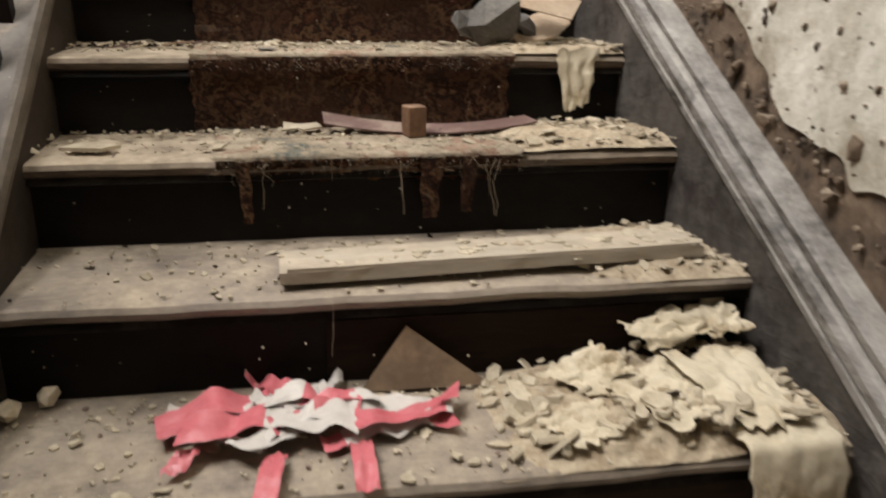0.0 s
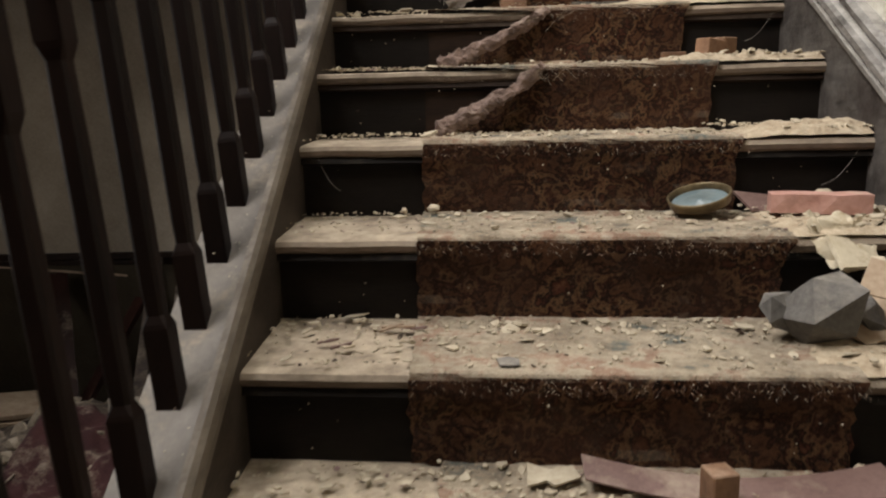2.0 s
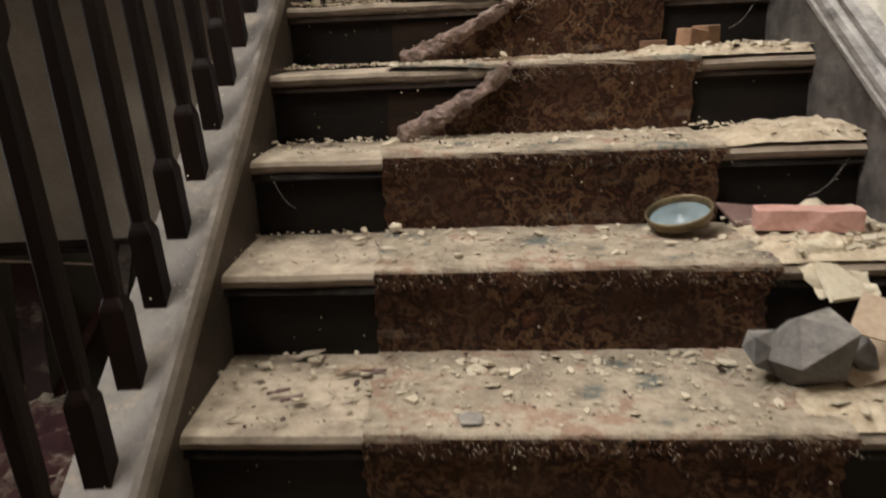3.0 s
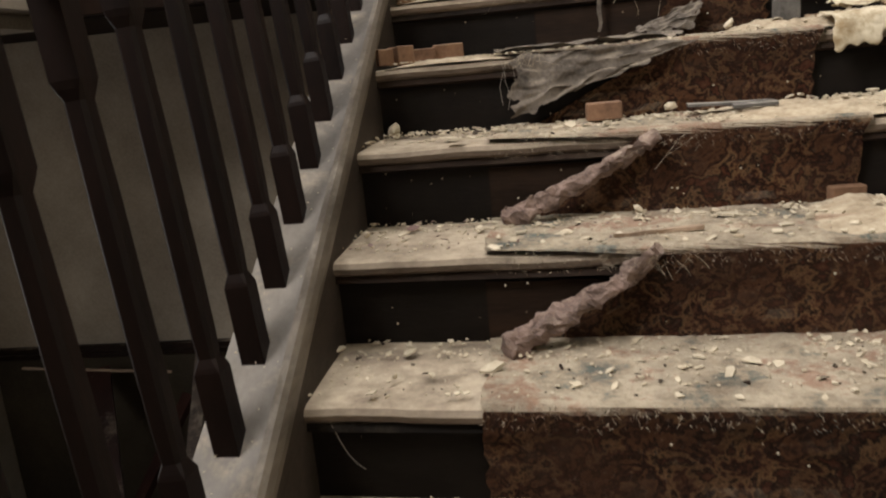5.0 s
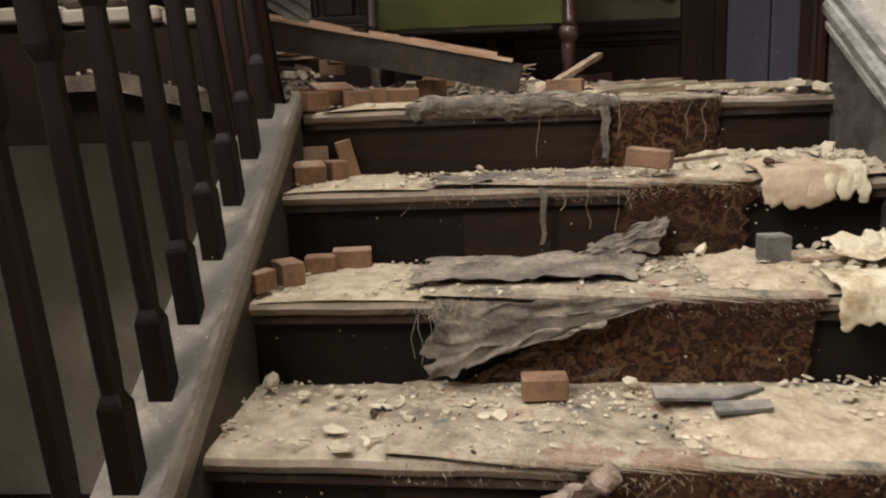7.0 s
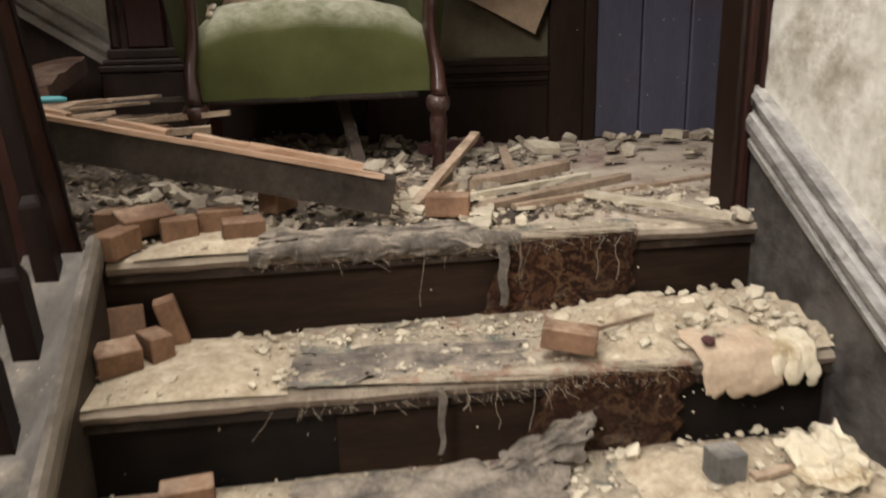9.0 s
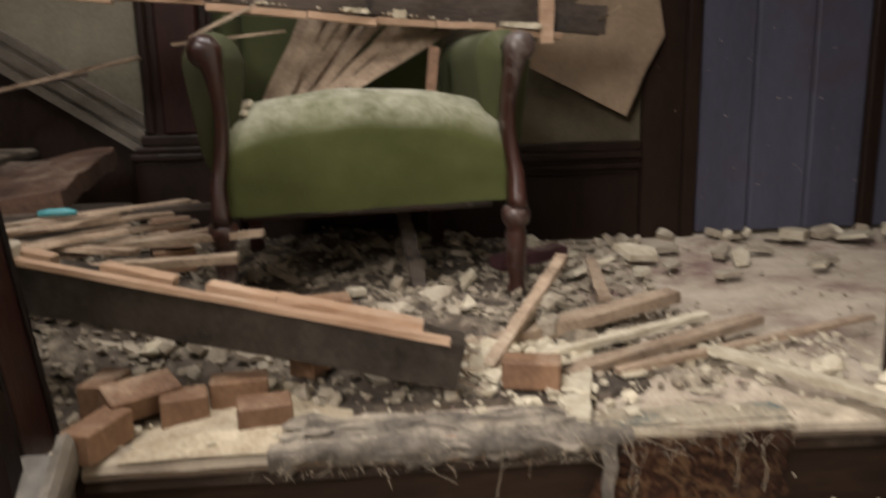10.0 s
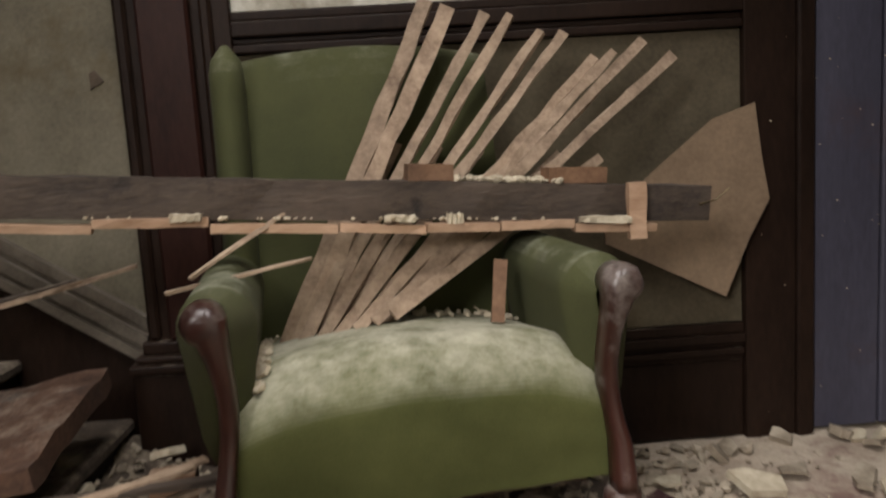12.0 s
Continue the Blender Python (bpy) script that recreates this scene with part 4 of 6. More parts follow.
rounded(back_pt, 14, 30, "backrest", "green_back", "tall darker green back")
for sx in (-1, 1):
    def wing_pt(u, v, sx=sx):
        a = 2 * math.pi * v
        z = 0.5 + 0.56 * u
        deep = 0.13 * (1 - 0.35 * u) * (1 - 0.9 * max(0, u - 0.9) / 0.1)
        return (sx * (0.305 + 0.038 * math.cos(a) * (1 - 0.8 * max(0, u - 0.93) / 0.07)), 0.47 + 0.15 * (z - 0.3) - deep * math.sin(a) * 0.7, z)
    if sx < 0:
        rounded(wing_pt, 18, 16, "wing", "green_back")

    def arm_pt(u, v, sx=sx):
        a = 2 * math.pi * v
        y = 0.015 + 0.47 * u
        w, h = 0.064, 0.07
        top = 0.545 + 0.0 * u
        px, pz = w * math.cos(a), h * math.sin(a)
        if math.sin(a) < -0.1:
            pz = -0.24 * (-math.sin(a)) ** 0.5
            px *= 0.75
        cap = 0.25 if u in (0.0, 1.0) else 1.0
        return (sx * 0.325 + px * cap, y, top + (pz * cap if pz > 0 else pz * cap))
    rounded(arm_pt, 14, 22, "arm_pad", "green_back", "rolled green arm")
    # scrolled arm front: a flat sawn post, bowed outwards at the top, over a turned leg
    bm = bmesh.new()
    rings = []
    for i in range(21):
        f = i / 20
        z = 0.6 - 0.385 * f
        x = sx * (0.338 - 0.02 * math.sin(min(1, f * 1.25) * 3.14) - 0.008 * f)
        y = -0.02 - 0.018 * math.cos(f * 5.5)
        w = 0.021 + 0.013 * math.exp(-(f / 0.16) ** 2) - 0.006 * math.sin(f * 3.14)
        d = 0.026
        if i == 0:
            w, d = w * 0.6, d * 0.6
        rings.append([(x + w * cx, y + d * cy, z) for cx, cy in ((-1, 0.6), (-0.92, -0.7), (-0.5, -1.0), (0.5, -1.0), (0.92, -0.7), (1, 0.6), (0.6, 1), (-0.6, 1))])
    sweep(bm, rings)
    scroll = part("arm_front", bm, M["mahogany"], chair, "worn mahogany arm front with pale scuffs", smooth=True)
    bm = bmesh.new()
    tube(bm, [(sx * 0.338, -0.062, 0.572), (sx * 0.338, -0.055, 0.572), (sx * 0.338, -0.03, 0.572), (sx * 0.338, 0.01, 0.572)], [0.016, 0.027, 0.035, 0.033], 16)
    part("scroll_boss", bm, M["mahogany"], scroll, smooth=True)
    bm = bmesh.new()
    legs = [(0.214, 0.027), (0.205, 0.033), (0.19, 0.034), (0.175, 0.03), (0.165, 0.021), (0.15, 0.025), (0.1, 0.0235), (0.04, 0.018), (0.02, 0.022), (0.005, 0.022), (0.0, 0.018)]
    tube(bm, [(sx * 0.328, -0.028, z) for z, _ in legs], [r for _, r in legs], 12)
    part("front_leg", bm, M["mahogany"], chair, "turned mahogany front leg", smooth=True)
    bm = bmesh.new()
    bar(bm, (sx * 0.26, 0.5, 0.24), (sx * 0.27, 0.58, 0.0), 0.04, 0.04, (0, 1, 0), 0.001)
    part("rear_leg", bm, M["mahogany"], chair)

# stuffing burst along the seat's side
bm = bmesh.new()
r2 = random.Random(9)
for i in range(240):
    if i < 150:
        q = seat_pt(r2.uniform(0.015, 0.1), r2.uniform(0.55, 1.0))
    else:
        q = seat_pt(r2.random(), r2.uniform(0.9, 1.0))
    flake(bm, (q[0], q[1], q[2] + 0.003), 0.0115 * math.exp(r2.gauss(0, 0.45)), 0.006, r2, 0.6)
part("burst_stuffing", bm, M["flake"], seat_part, "pale stuffing crumbs along the seat edge")["kind"] = "stuff"

# ---- timbers ----
beam = thing("fallen_ceiling_joist", "grey broken ceiling joist lying across the armchair with lath stubs", "joist")
A, B2 = Vector((-0.75, 4.93, 2.645)), Vector((1.085, 5.285, 2.488))
bm = bmesh.new()
bar(bm, A, B2, 0.06, 0.078, (0, 0, 1), 0.004, 30, random.Random(1))
joist = part("joist", bm, M["grey_wood"], beam)
rb = random.Random(12)
f = 0.0
while f < 0.9:
    ln = rb.uniform(0.08, 0.13)
    p, q = A.lerp(B2, f), A.lerp(B2, min(0.93, f + ln))
    o = Vector((0, -0.03 + rb.uniform(-0.012, 0.004), -0.05 + rb.uniform(-0.004, 0.004)))
    bm = bmesh.new()
    bar(bm, p + o, q + o + Vector((0, 0, rb.uniform(-0.006, 0.006))), 0.03, 0.017, (0, 0, 1), 0.002, 4, rb)
    part("lath_stub", bm, M["orange_lath"], beam)
    f += ln + 0.002
d = (B2 - A).normalized()
c = A.lerp(B2, 0.905)
bm = bmesh.new()
bar(bm, c + Vector((0, -0.045, 0.045)), c + Vector((0, -0.045, -0.075)), 0.038, 0.025, (0, 1, 0), 0.002, 4)
part("cleat", bm, M["orange_lath"], beam, "orange wooden cleat")
bm = bmesh.new()
tube(bm, [B2 + Vector((-0.02, -0.033, 0)), B2 + Vector((0.0, -0.07, 0.01)), B2 + Vector((0.03, -0.075, 0.035))], 0.002, 6)
part("nail", bm, M["lid_rim"], joist, "bent rusty nail")

for i, (f, ln, sz) in enumerate(((0.415, 0.055, 0.014), (0.63, 0.06, 0.012), (0.69, 0.03, 0.02), (0.865, 0.11, 0.013))):
    p = A.lerp(B2, f)
    bm = bmesh.new()
    bar(bm, p + Vector((-ln / 2, -0.048, -0.031)), p + Vector((ln / 2, -0.043, -0.033 - 0.04 * ln)), 0.022, sz, (0, 0, 1), 0.004, 6, rb)
    solo("plaster_nib", bm, M["flake"], "white plaster nib lying on the joist's lath stubs", "plaster", "plaster nibs on the joist")
bm = bmesh.new()
for i in range(40):
    f = rb.uniform(0.3, 0.9)
    lump(bm, A.lerp(B2, f) + Vector((0, -0.042, -0.034)), rb.uniform(0.004, 0.011), rb)
solo("plaster_crumbs", bm, M["flake"], "white plaster crumbs along the joist", "plaster", kind="stuff")
for f0, f1, mt, nm in ((0.64, 0.69, "block", "wooden_block"), (0.8, 0.87, "block", "wooden_block")):
    bm = bmesh.new()
    bar(bm, A.lerp(B2, f0) + Vector((0, 0, 0.056)), A.lerp(B2, f1) + Vector((0, 0, 0.058)), 0.05, 0.034, (0, 0, 1), 0.002, 3)
    solo(nm, bm, M[mt], "small brown wooden block on the grey joist", "block", "loose wooden blocks")
bm = bmesh.new()
for i in range(70):
    f = rb.uniform(0.68, 0.82)
    lump(bm, A.lerp(B2, f) + Vector((0, rb.uniform(-0.025, 0.025), 0.045)), rb.uniform(0.008, 0.02), rb)
solo("mortar_crumbs", bm, M["flake"], "pale mortar crumbs heaped on the joist", "plaster", kind="stuff")

low = thing("fallen_beam", "dark fallen beam with orange lath stubs along its top edge", "beam")
A3, B3 = Vector((-0.32, 4.40, 2.06)), Vector((0.575, 4.315, 1.872))
bm = bmesh.new()
bar(bm, A3, B3, 0.075, 0.078, (0, 0, 1), 0.003, 16, random.Random(2))
low_beam = part("beam", bm, M["string"], low, "dark dusty beam face")
bm = bmesh.new()
bar(bm, A3 + Vector((0, -0.034, 0.047)), B3 + Vector((-0.02, -0.034, 0.047)), 0.02, 0.01, (0, 0, 1), 0.0015, 12, rb)
part("edge_lath", bm, M["orange_lath"], low, "pale peach lath along the edge")
for f0, f1 in ((0.09, 0.255), (0.345, 0.475), (0.535, 0.66), (0.662, 0.93)):
    bm = bmesh.new()
    bar(bm, A3.lerp(B3, f0) + Vector((0, -0.004, 0.052)), A3.lerp(B3, f1) + Vector((0, -0.004, 0.05)), 0.034, 0.018, (0, 0, 1), 0.002, 4, rb)
    part("lath_stub", bm, M["orange_lath"], low)
bm = bmesh.new()
for i in range(10):
    p = B3 + Vector((-0.01, rb.uniform(-0.035, 0.035), rb.uniform(-0.03, 0.035)))
    bar(bm, p, p + Vector((rb.uniform(0.02, 0.06), rb.uniform(-0.02, 0.02), rb.uniform(-0.03, 0.01))), 0.007, 0.005, (0, 0, 1), 0.001, 2, rb, 0.3)
part("splintered_end", bm, M["lath"], low_beam, "splintered broken end")

# laths fanned over the chair
tops = [(0.48, 2.977), (0.53, 2.974), (0.614, 2.94), (0.673, 2.935), (0.744, 2.893), (0.797, 2.89), (0.869, 2.84), (0.915, 2.85), (0.985, 2.852), (1.057, 2.83)]
rl = random.Random(21)
for i, (x, z) in enumerate(tops):
    f = i / (len(tops) - 1)
    bm = bmesh.new()
    bar(bm, (0.155 + 0.2 * f, 5.13 + 0.02 * rl.random(), 2.25 + 0.045 * f), (x + 0.018, 5.43, z + rl.uniform(-0.01, 0.015)), 0.034 if i < 2 else 0.022, 0.009, (0, -1, 0.3 + 0.25 * rl.uniform(-1, 1)), 0.004, 12, rl)
    solo("lath", bm, M["lath"], "split wooden lath leaning against the chair back", "lath", "laths fanned over the armchair")
for i in range(6):
    bm = bmesh.new()
    x = 0.19 + 0.038 * i
    bar(bm, (x, 5.10, 2.26 + 0.012 * i), (x + 0.22 + 0.055 * i, 5.36, 2.66 - 0.012 * i), 0.024, 0.007, (0, -1, 0.3), 0.002, 7, rl)
    solo("lath", bm, M["lath"], "split wooden lath leaning against the chair back", "lath", "laths fanned over the armchair")
bm = bmesh.new()
bar(bm, (0.585, 5.06, 2.30), (0.6, 5.09, 2.42), 0.026, 0.012, (0, -1, 0), 0.001, 3)
solo("upright_stick", bm, M["block"], "short orange stick standing on the chair seat", "stick")
for a, b in (((0.0, 4.9, 2.43), (0.24, 5.0, 2.46)), ((0.03, 4.95, 2.445), (0.2, 5.1, 2.55))):
    bm = bmesh.new()
    bar(bm, a, b, 0.012, 0.006, (0, 0, 1), 0.002, 6, rl)
    solo("lath_splinter", bm, M["lath"], "thin splinter lying on the chair arm", "splinter")

# many-sided board leaning on the wall
bm = bmesh.new()
pts = [(0.93, 2.37), (1.245, 2.21), (1.31, 2.36), (1.365, 2.46), (1.345, 2.58), (1.33, 2.71), (1.22, 2.675), (1.06, 2.55), (0.93, 2.43)]
sweep(bm, [[(x, BACK - 0.075 + o + 0.02 * (z - 2.2), z) for x, z in pts] for o in (0, 0.006)])
solo("broken_board", bm, M["hardboard"], "tan many-sided broken board leaning on the panelling", "board")

# ---- loose laths and planks on the landing ----
for a, b, w, t, mt in (((0.63, 4.38, 1.83), (0.85, 4.74, 1.945), 0.026, 0.016, "lath"), ((0.66, 4.5, 1.835), (1.1, 4.72, 1.85), 0.045, 0.026, "lath"),
                       ((0.68, 4.4, 1.83), (1.12, 4.58, 1.845), 0.022, 0.014, "flake"), ((0.76, 4.36, 1.82), (1.22, 4.56, 1.84), 0.035, 0.018, "lath"),
                       ((0.86, 4.36, 1.82), (1.47, 4.56, 1.83), 0.02, 0.012, "lath"), ((1.06, 4.42, 1.83), (1.27, 4.1, 1.83), 0.026, 0.014, "flake"),
                       ((0.835, 4.5, 1.825), (0.74, 4.17, 1.82), 0.04, 0.008, "flake"), ((-0.45, 4.75, 1.99), (0.2, 4.72, 2.03), 0.03, 0.014, "lath"),
                       ((-0.5, 4.62, 1.97), (0.1, 4.86, 2.02), 0.035, 0.012, "lath"), ((-0.4, 4.6, 1.985), (0.16, 4.62, 2.0), 0.035, 0.016, "lath"),
                       ((-0.55, 4.82, 2.03), (-0.05, 4.66, 2.01), 0.03, 0.012, "lath"), ((-0.5, 4.9, 2.05), (0.05, 5.0, 2.05), 0.03, 0.012, "grey_wood"),
                       ((0.54, 4.8, 1.83), (0.5, 5.1, 2.03), 0.035, 0.02, "grey_wood"), ((-0.6, 5.3, 2.33), (-0.2, 5.35, 2.42), 0.02, 0.01, "lath"),
                       ((-0.95, 5.25, 2.27), (-0.38, 5.45, 2.38), 0.03, 0.012, "grey_wood"), ((0.95, 4.75, 1.84), (1.0, 5.05, 1.86), 0.03, 0.012, "lath")):
    bm = bmesh.new()
    bar(bm, a, b, w, t, (0, 0, 1), 0.0025, 8, rl)
    solo("loose_lath", bm, M[mt], "loose dusty lath lying among the landing rubble", "lath", "loose laths on the landing")

bm = bmesh.new()
sheet(bm, lambda u, v: (-0.98 + 0.66 * u, 4.95 + 0.42 * v + 0.05 * u, 2.02 + 0.07 * v + 0.08 * u + 0.012 * nz(u, v, 2, 5)), 14, 10)
thicken(bm, 0.05)
solo("stained_slab", bm, M["slab"], "stained brown slab lying across the upper steps", "slab")
bm = bmesh.new()
tube(bm, [(-0.31, 4.845, 2.068), (-0.29, 4.847, 2.07), (-0.25, 4.85, 2.07), (-0.23, 4.852, 2.068)], [0.006, 0.009, 0.009, 0.006], 10)
solo("turquoise_tube", bm, M["teal"], "small turquoise plastic tube on the laths", "tube", smooth=True)
bm = bmesh.new()
bar(bm, (0.74, 5.02, 1.87), (0.93, 5.1, 1.88), 0.06, 0.03, (0, 0, 1), 0.004, 6)
solo("red_plank", bm, M["red_cloth"], "dull red painted plank on the rubble", "plank")

# ---- rubble on the landing ----
rr = random.Random(77)
bm = bmesh.new()


def heap(u, v):
    x, y = -0.75 + 1.85 * u, 4.26 + 1.34 * v
    side = min(1, max(0, (0.95 - x) * 3)) * min(1, max(0, (y - 4.28) * 3))
    left = min(1, max(0, (-0.1 - x) * 2.2))
    h = (0.045 + 0.035 * nz(x, y, 0, 6) + 0.02 * nz(x, y, 3, 20)) * side + 0.12 * left
    return (x, y, TOP + 0.002 + h - (0.04 if side <= 0.02 else 0))


sheet(bm, heap, 90, 64)
solo("rubble_heap", bm, M["soil"], "brown mortar rubble heaped under the armchair", "rubble", kind="stuff")
bm = bmesh.new()
for i in range(3200):
    x, y = rr.uniform(-0.7, 1.15), rr.uniform(4.3, 5.55)
    h = heap((x + 0.75) / 1.85, (y - 4.26) / 1.34)[2]
    if rr.random() < 0.5:
        lump(bm, (x, y, max(TOP, h) + 0.004), 0.007 * math.exp(rr.gauss(0.2, 0.5)), rr)
    else:
        flake(bm, (x, y, max(TOP, h) + 0.004), 0.011 * math.exp(rr.gauss(0.2, 0.5)), rr.uniform(0.003, 0.01), rr, 0.45)
for i in range(500):
    x, y = rr.uniform(0.6, 2.6), rr.uniform(4.25, 5.55)
    lump(bm, (x, y, TOP + 0.004), rr.uniform(0.003, 0.011), rr)
solo("rubble_crumbs", bm, M["stone"], "plaster and mortar crumbs over the landing floor", "rubble", kind="stuff")
for i in range(84):
    if i < 46:
        x, y, s = rr.uniform(-0.05, 0.95), rr.uniform(4.5, 5.4), rr.uniform(0.03, 0.062)
        h = heap((x + 0.75) / 1.85, (y - 4.26) / 1.34)[2]
    elif i < 58:
        x, y, s, h = rr.uniform(-0.65, -0.1), rr.uniform(4.5, 5.5), rr.uniform(0.03, 0.06), TOP + 0.12
    else:
        x, y, s, h = rr.uniform(0.9, 2.4), BACK - rr.uniform(0.07, 0.2), rr.uniform(0.028, 0.055), TOP
    bm = bmesh.new()
    (lump(bm, (x, y, h + s * 0.25), s * 0.8, rr) if i % 5 < 2 else flake(bm, (x, y, h + 0.008), s, s * rr.uniform(0.25, 0.5), rr, 0.45))
    solo("plaster_lump", bm, M["stone"] if rr.random() < 0.75 else M["flake"], "broken lump of plaster on the landing floor", "plaster lump", "broken lumps on the landing")
for x, y, s in ((1.33, 4.17, 0.045), (1.28, 4.24, 0.035), (1.24, 4.33, 0.05), (1.18, 4.38, 0.03), (0.66, 4.36, 0.035), (0.72, 4.42, 0.04), (0.63, 4.5, 0.045), (0.8, 4.5, 0.03), (0.6, 4.44, 0.03)):
    bm = bmesh.new()
    lump(bm, (x, y, TOP + s * 0.35), s, rr)
    solo("plaster_lump", bm, M["flake"], "pale broken lump of plaster by the stair head", "plaster lump", "broken lumps on the landing")
for x, y, w, t in ((1.75, 5.4, 0.07, 0.03), (1.95, 5.38, 0.09, 0.012), (2.1, 5.42, 0.06, 0.03), (1.0, 5.1, 0.11, 0.012), (1.2, 5.25, 0.09, 0.02)):
    bm = bmesh.new()
    flake(bm, (x, y, TOP + 0.02), w, t, rr, 0.2)
    solo("plaster_slab", bm, M["flake"], "flat pale slab of fallen plaster by the wall", "plaster slab", "fallen plaster slabs")

# pale plaster pile by the fallen beam's end
bm = bmesh.new()
for i in range(170):
    x, y = rr.gauss(0.68, 0.09), rr.gauss(4.45, 0.1)
    if y < 4.2:
        continue
    near = max(0, 1 - math.hypot(x - 0.68, y - 4.45) * 5)
    (lump if i % 3 else flake)(bm, (x, y, TOP + 0.01 + 0.04 * near * rr.random()), *((rr.uniform(0.008, 0.032), rr) if i % 3 else (rr.uniform(0.015, 0.04), 0.008, rr, 0.4)))
solo("plaster_pile", bm, M["flake"], "pile of pale broken plaster at the beam's end", "plaster", kind="stuff")

# frayed pile along the carpet's nosings and edges
bm = bmesh.new()
rf = random.Random(3)
for k in range(2, 11):
    x0 = {2: 0.36, 9: 0.36, 10: 0.28, 8: 0.34}.get(k, 0.305)
    for i in range(420):
        if rf.random() < 1.1:
            x = rf.uniform(x0, 1.085)
            p = Vector((x, edge(k, x) - 0.010, RISE * k + rf.uniform(-0.03, 0.012)))
            d = Vector((rf.gauss(0, 0.5), -rf.uniform(0.2, 0.7), -rf.uniform(0, 1))).normalized()
        else:
            side = rf.random() < 0.5
            x = x0 if side and k in (3, 4, 5) else 1.075
            p = Vector((x, edge(k, x) - 0.004 + rf.uniform(0, 0.02), RISE * k - rf.uniform(0, 0.16)))
            d = Vector(((-1 if side and k in (3, 4, 5) else 1) * rf.uniform(0.4, 1), -0.3, rf.gauss(0, 0.6))).normalized()
        ln, w = rf.uniform(0.003, 0.01), rf.uniform(0.0005, 0.0012)
        s1 = d.orthogonal().normalized() * w
        a, b = bm.verts.new(p + s1), bm.verts.new(p - s1)
        c = bm.verts.new(p + d * ln + Vector((0, 0, -0.3 * ln)))
        bm.faces.new((a, b, c))
fray = part("frayed_pile", bm, M["carpet"], runner, "frayed carpet fibres along the nosings")
fray["kind"] = "stuff"

for i in range(13):
    x, y = rr.uniform(0.95, 1.75), rr.uniform(5.0, 5.45)
    bm = bmesh.new()
    flake(bm, (x, y, TOP + 0.012), rr.uniform(0.03, 0.075), rr.uniform(0.005, 0.013), rr, 0.12)
    solo("plaster_slab", bm, M["stone"] if i % 3 else M["flake"], "flat slab of fallen plaster on the landing carpet", "plaster slab", "fallen plaster slabs")
for i in range(9):
    bm = bmesh.new()
    a = Vector((rr.uniform(-0.6, -0.42), rr.uniform(4.5, 4.75), 1.97 + 0.01 * i))
    bar(bm, a, a + Vector((rr.uniform(0.4, 0.48), rr.uniform(0.1, 0.42), rr.uniform(-0.01, 0.05))), rr.uniform(0.022, 0.035), 0.009, (0, 0, 1), 0.003, 9, rr)
    solo("loose_lath", bm, M["lath"], "pale split lath in the heap beside the armchair", "lath", "loose laths on the landing")

# ---- debris on the stair ----
rd = random.Random(31)


def tread_z(k):
    return RISE * k + (0.012 if 2 <= k else 0.003)


def drift(k, x0, x1, height, seed, y_from=0.0, y_to=0.96):
    """Crumbled plaster lying on a tread, thickest in its middle."""
    bm = bmesh.new()

    def f(u, v):
        x = x0 + (x1 - x0) * u
        ya, yb = edge(k, x) + 0.004, (edge(k + 1, x) + 0.02 if k < 10 else 4.5)
        y = ya + (yb - ya) * (y_from + (y_to - y_from) * v)
        e = min(1, u * 3.2) * min(1, (1 - u) * 3.2 + (1 if x0 > 0.3 else 0)) * min(1, v * 5 + 0.25) * min(1, (1 - v) * 4 + 0.5)
        h = height * e * (0.62 + 0.5 * nz(x, y, seed, 7) + 0.34 * nz(x, y, seed + 3, 22) + 0.18 * nz(x, y, seed, 60)) - 0.009 * (1 - e) - 0.002
        return (x, y, tread_z(k) + h)
    sheet(bm, f, int(70 * (x1 - x0) / 0.4) + 8, 44)
    solo("plaster_drift", bm, M["rubble"], "crumbled cream plaster drifted over a tread", "plaster", kind="stuff")


for k, x0, h in ((0, 0.78, 0.055), (1, 1.02, 0.02), (2, 0.95, 0.025), (3, 0.98, 0.018), (4, 1.02, 0.02), (5, 1.06, 0.03), (6, 0.88, 0.026), (7, 0.7, 0.022), (8, 0.86, 0.03), (9, 0.82, 0.042), (9, 0.0, 0.012), (8, 0.02, 0.01), (10, 0.05, 0.012)):
    drift(k, x0, WIDE - 0.002 if x0 > 0.3 else x0 + 0.34, h, k * 2.3)

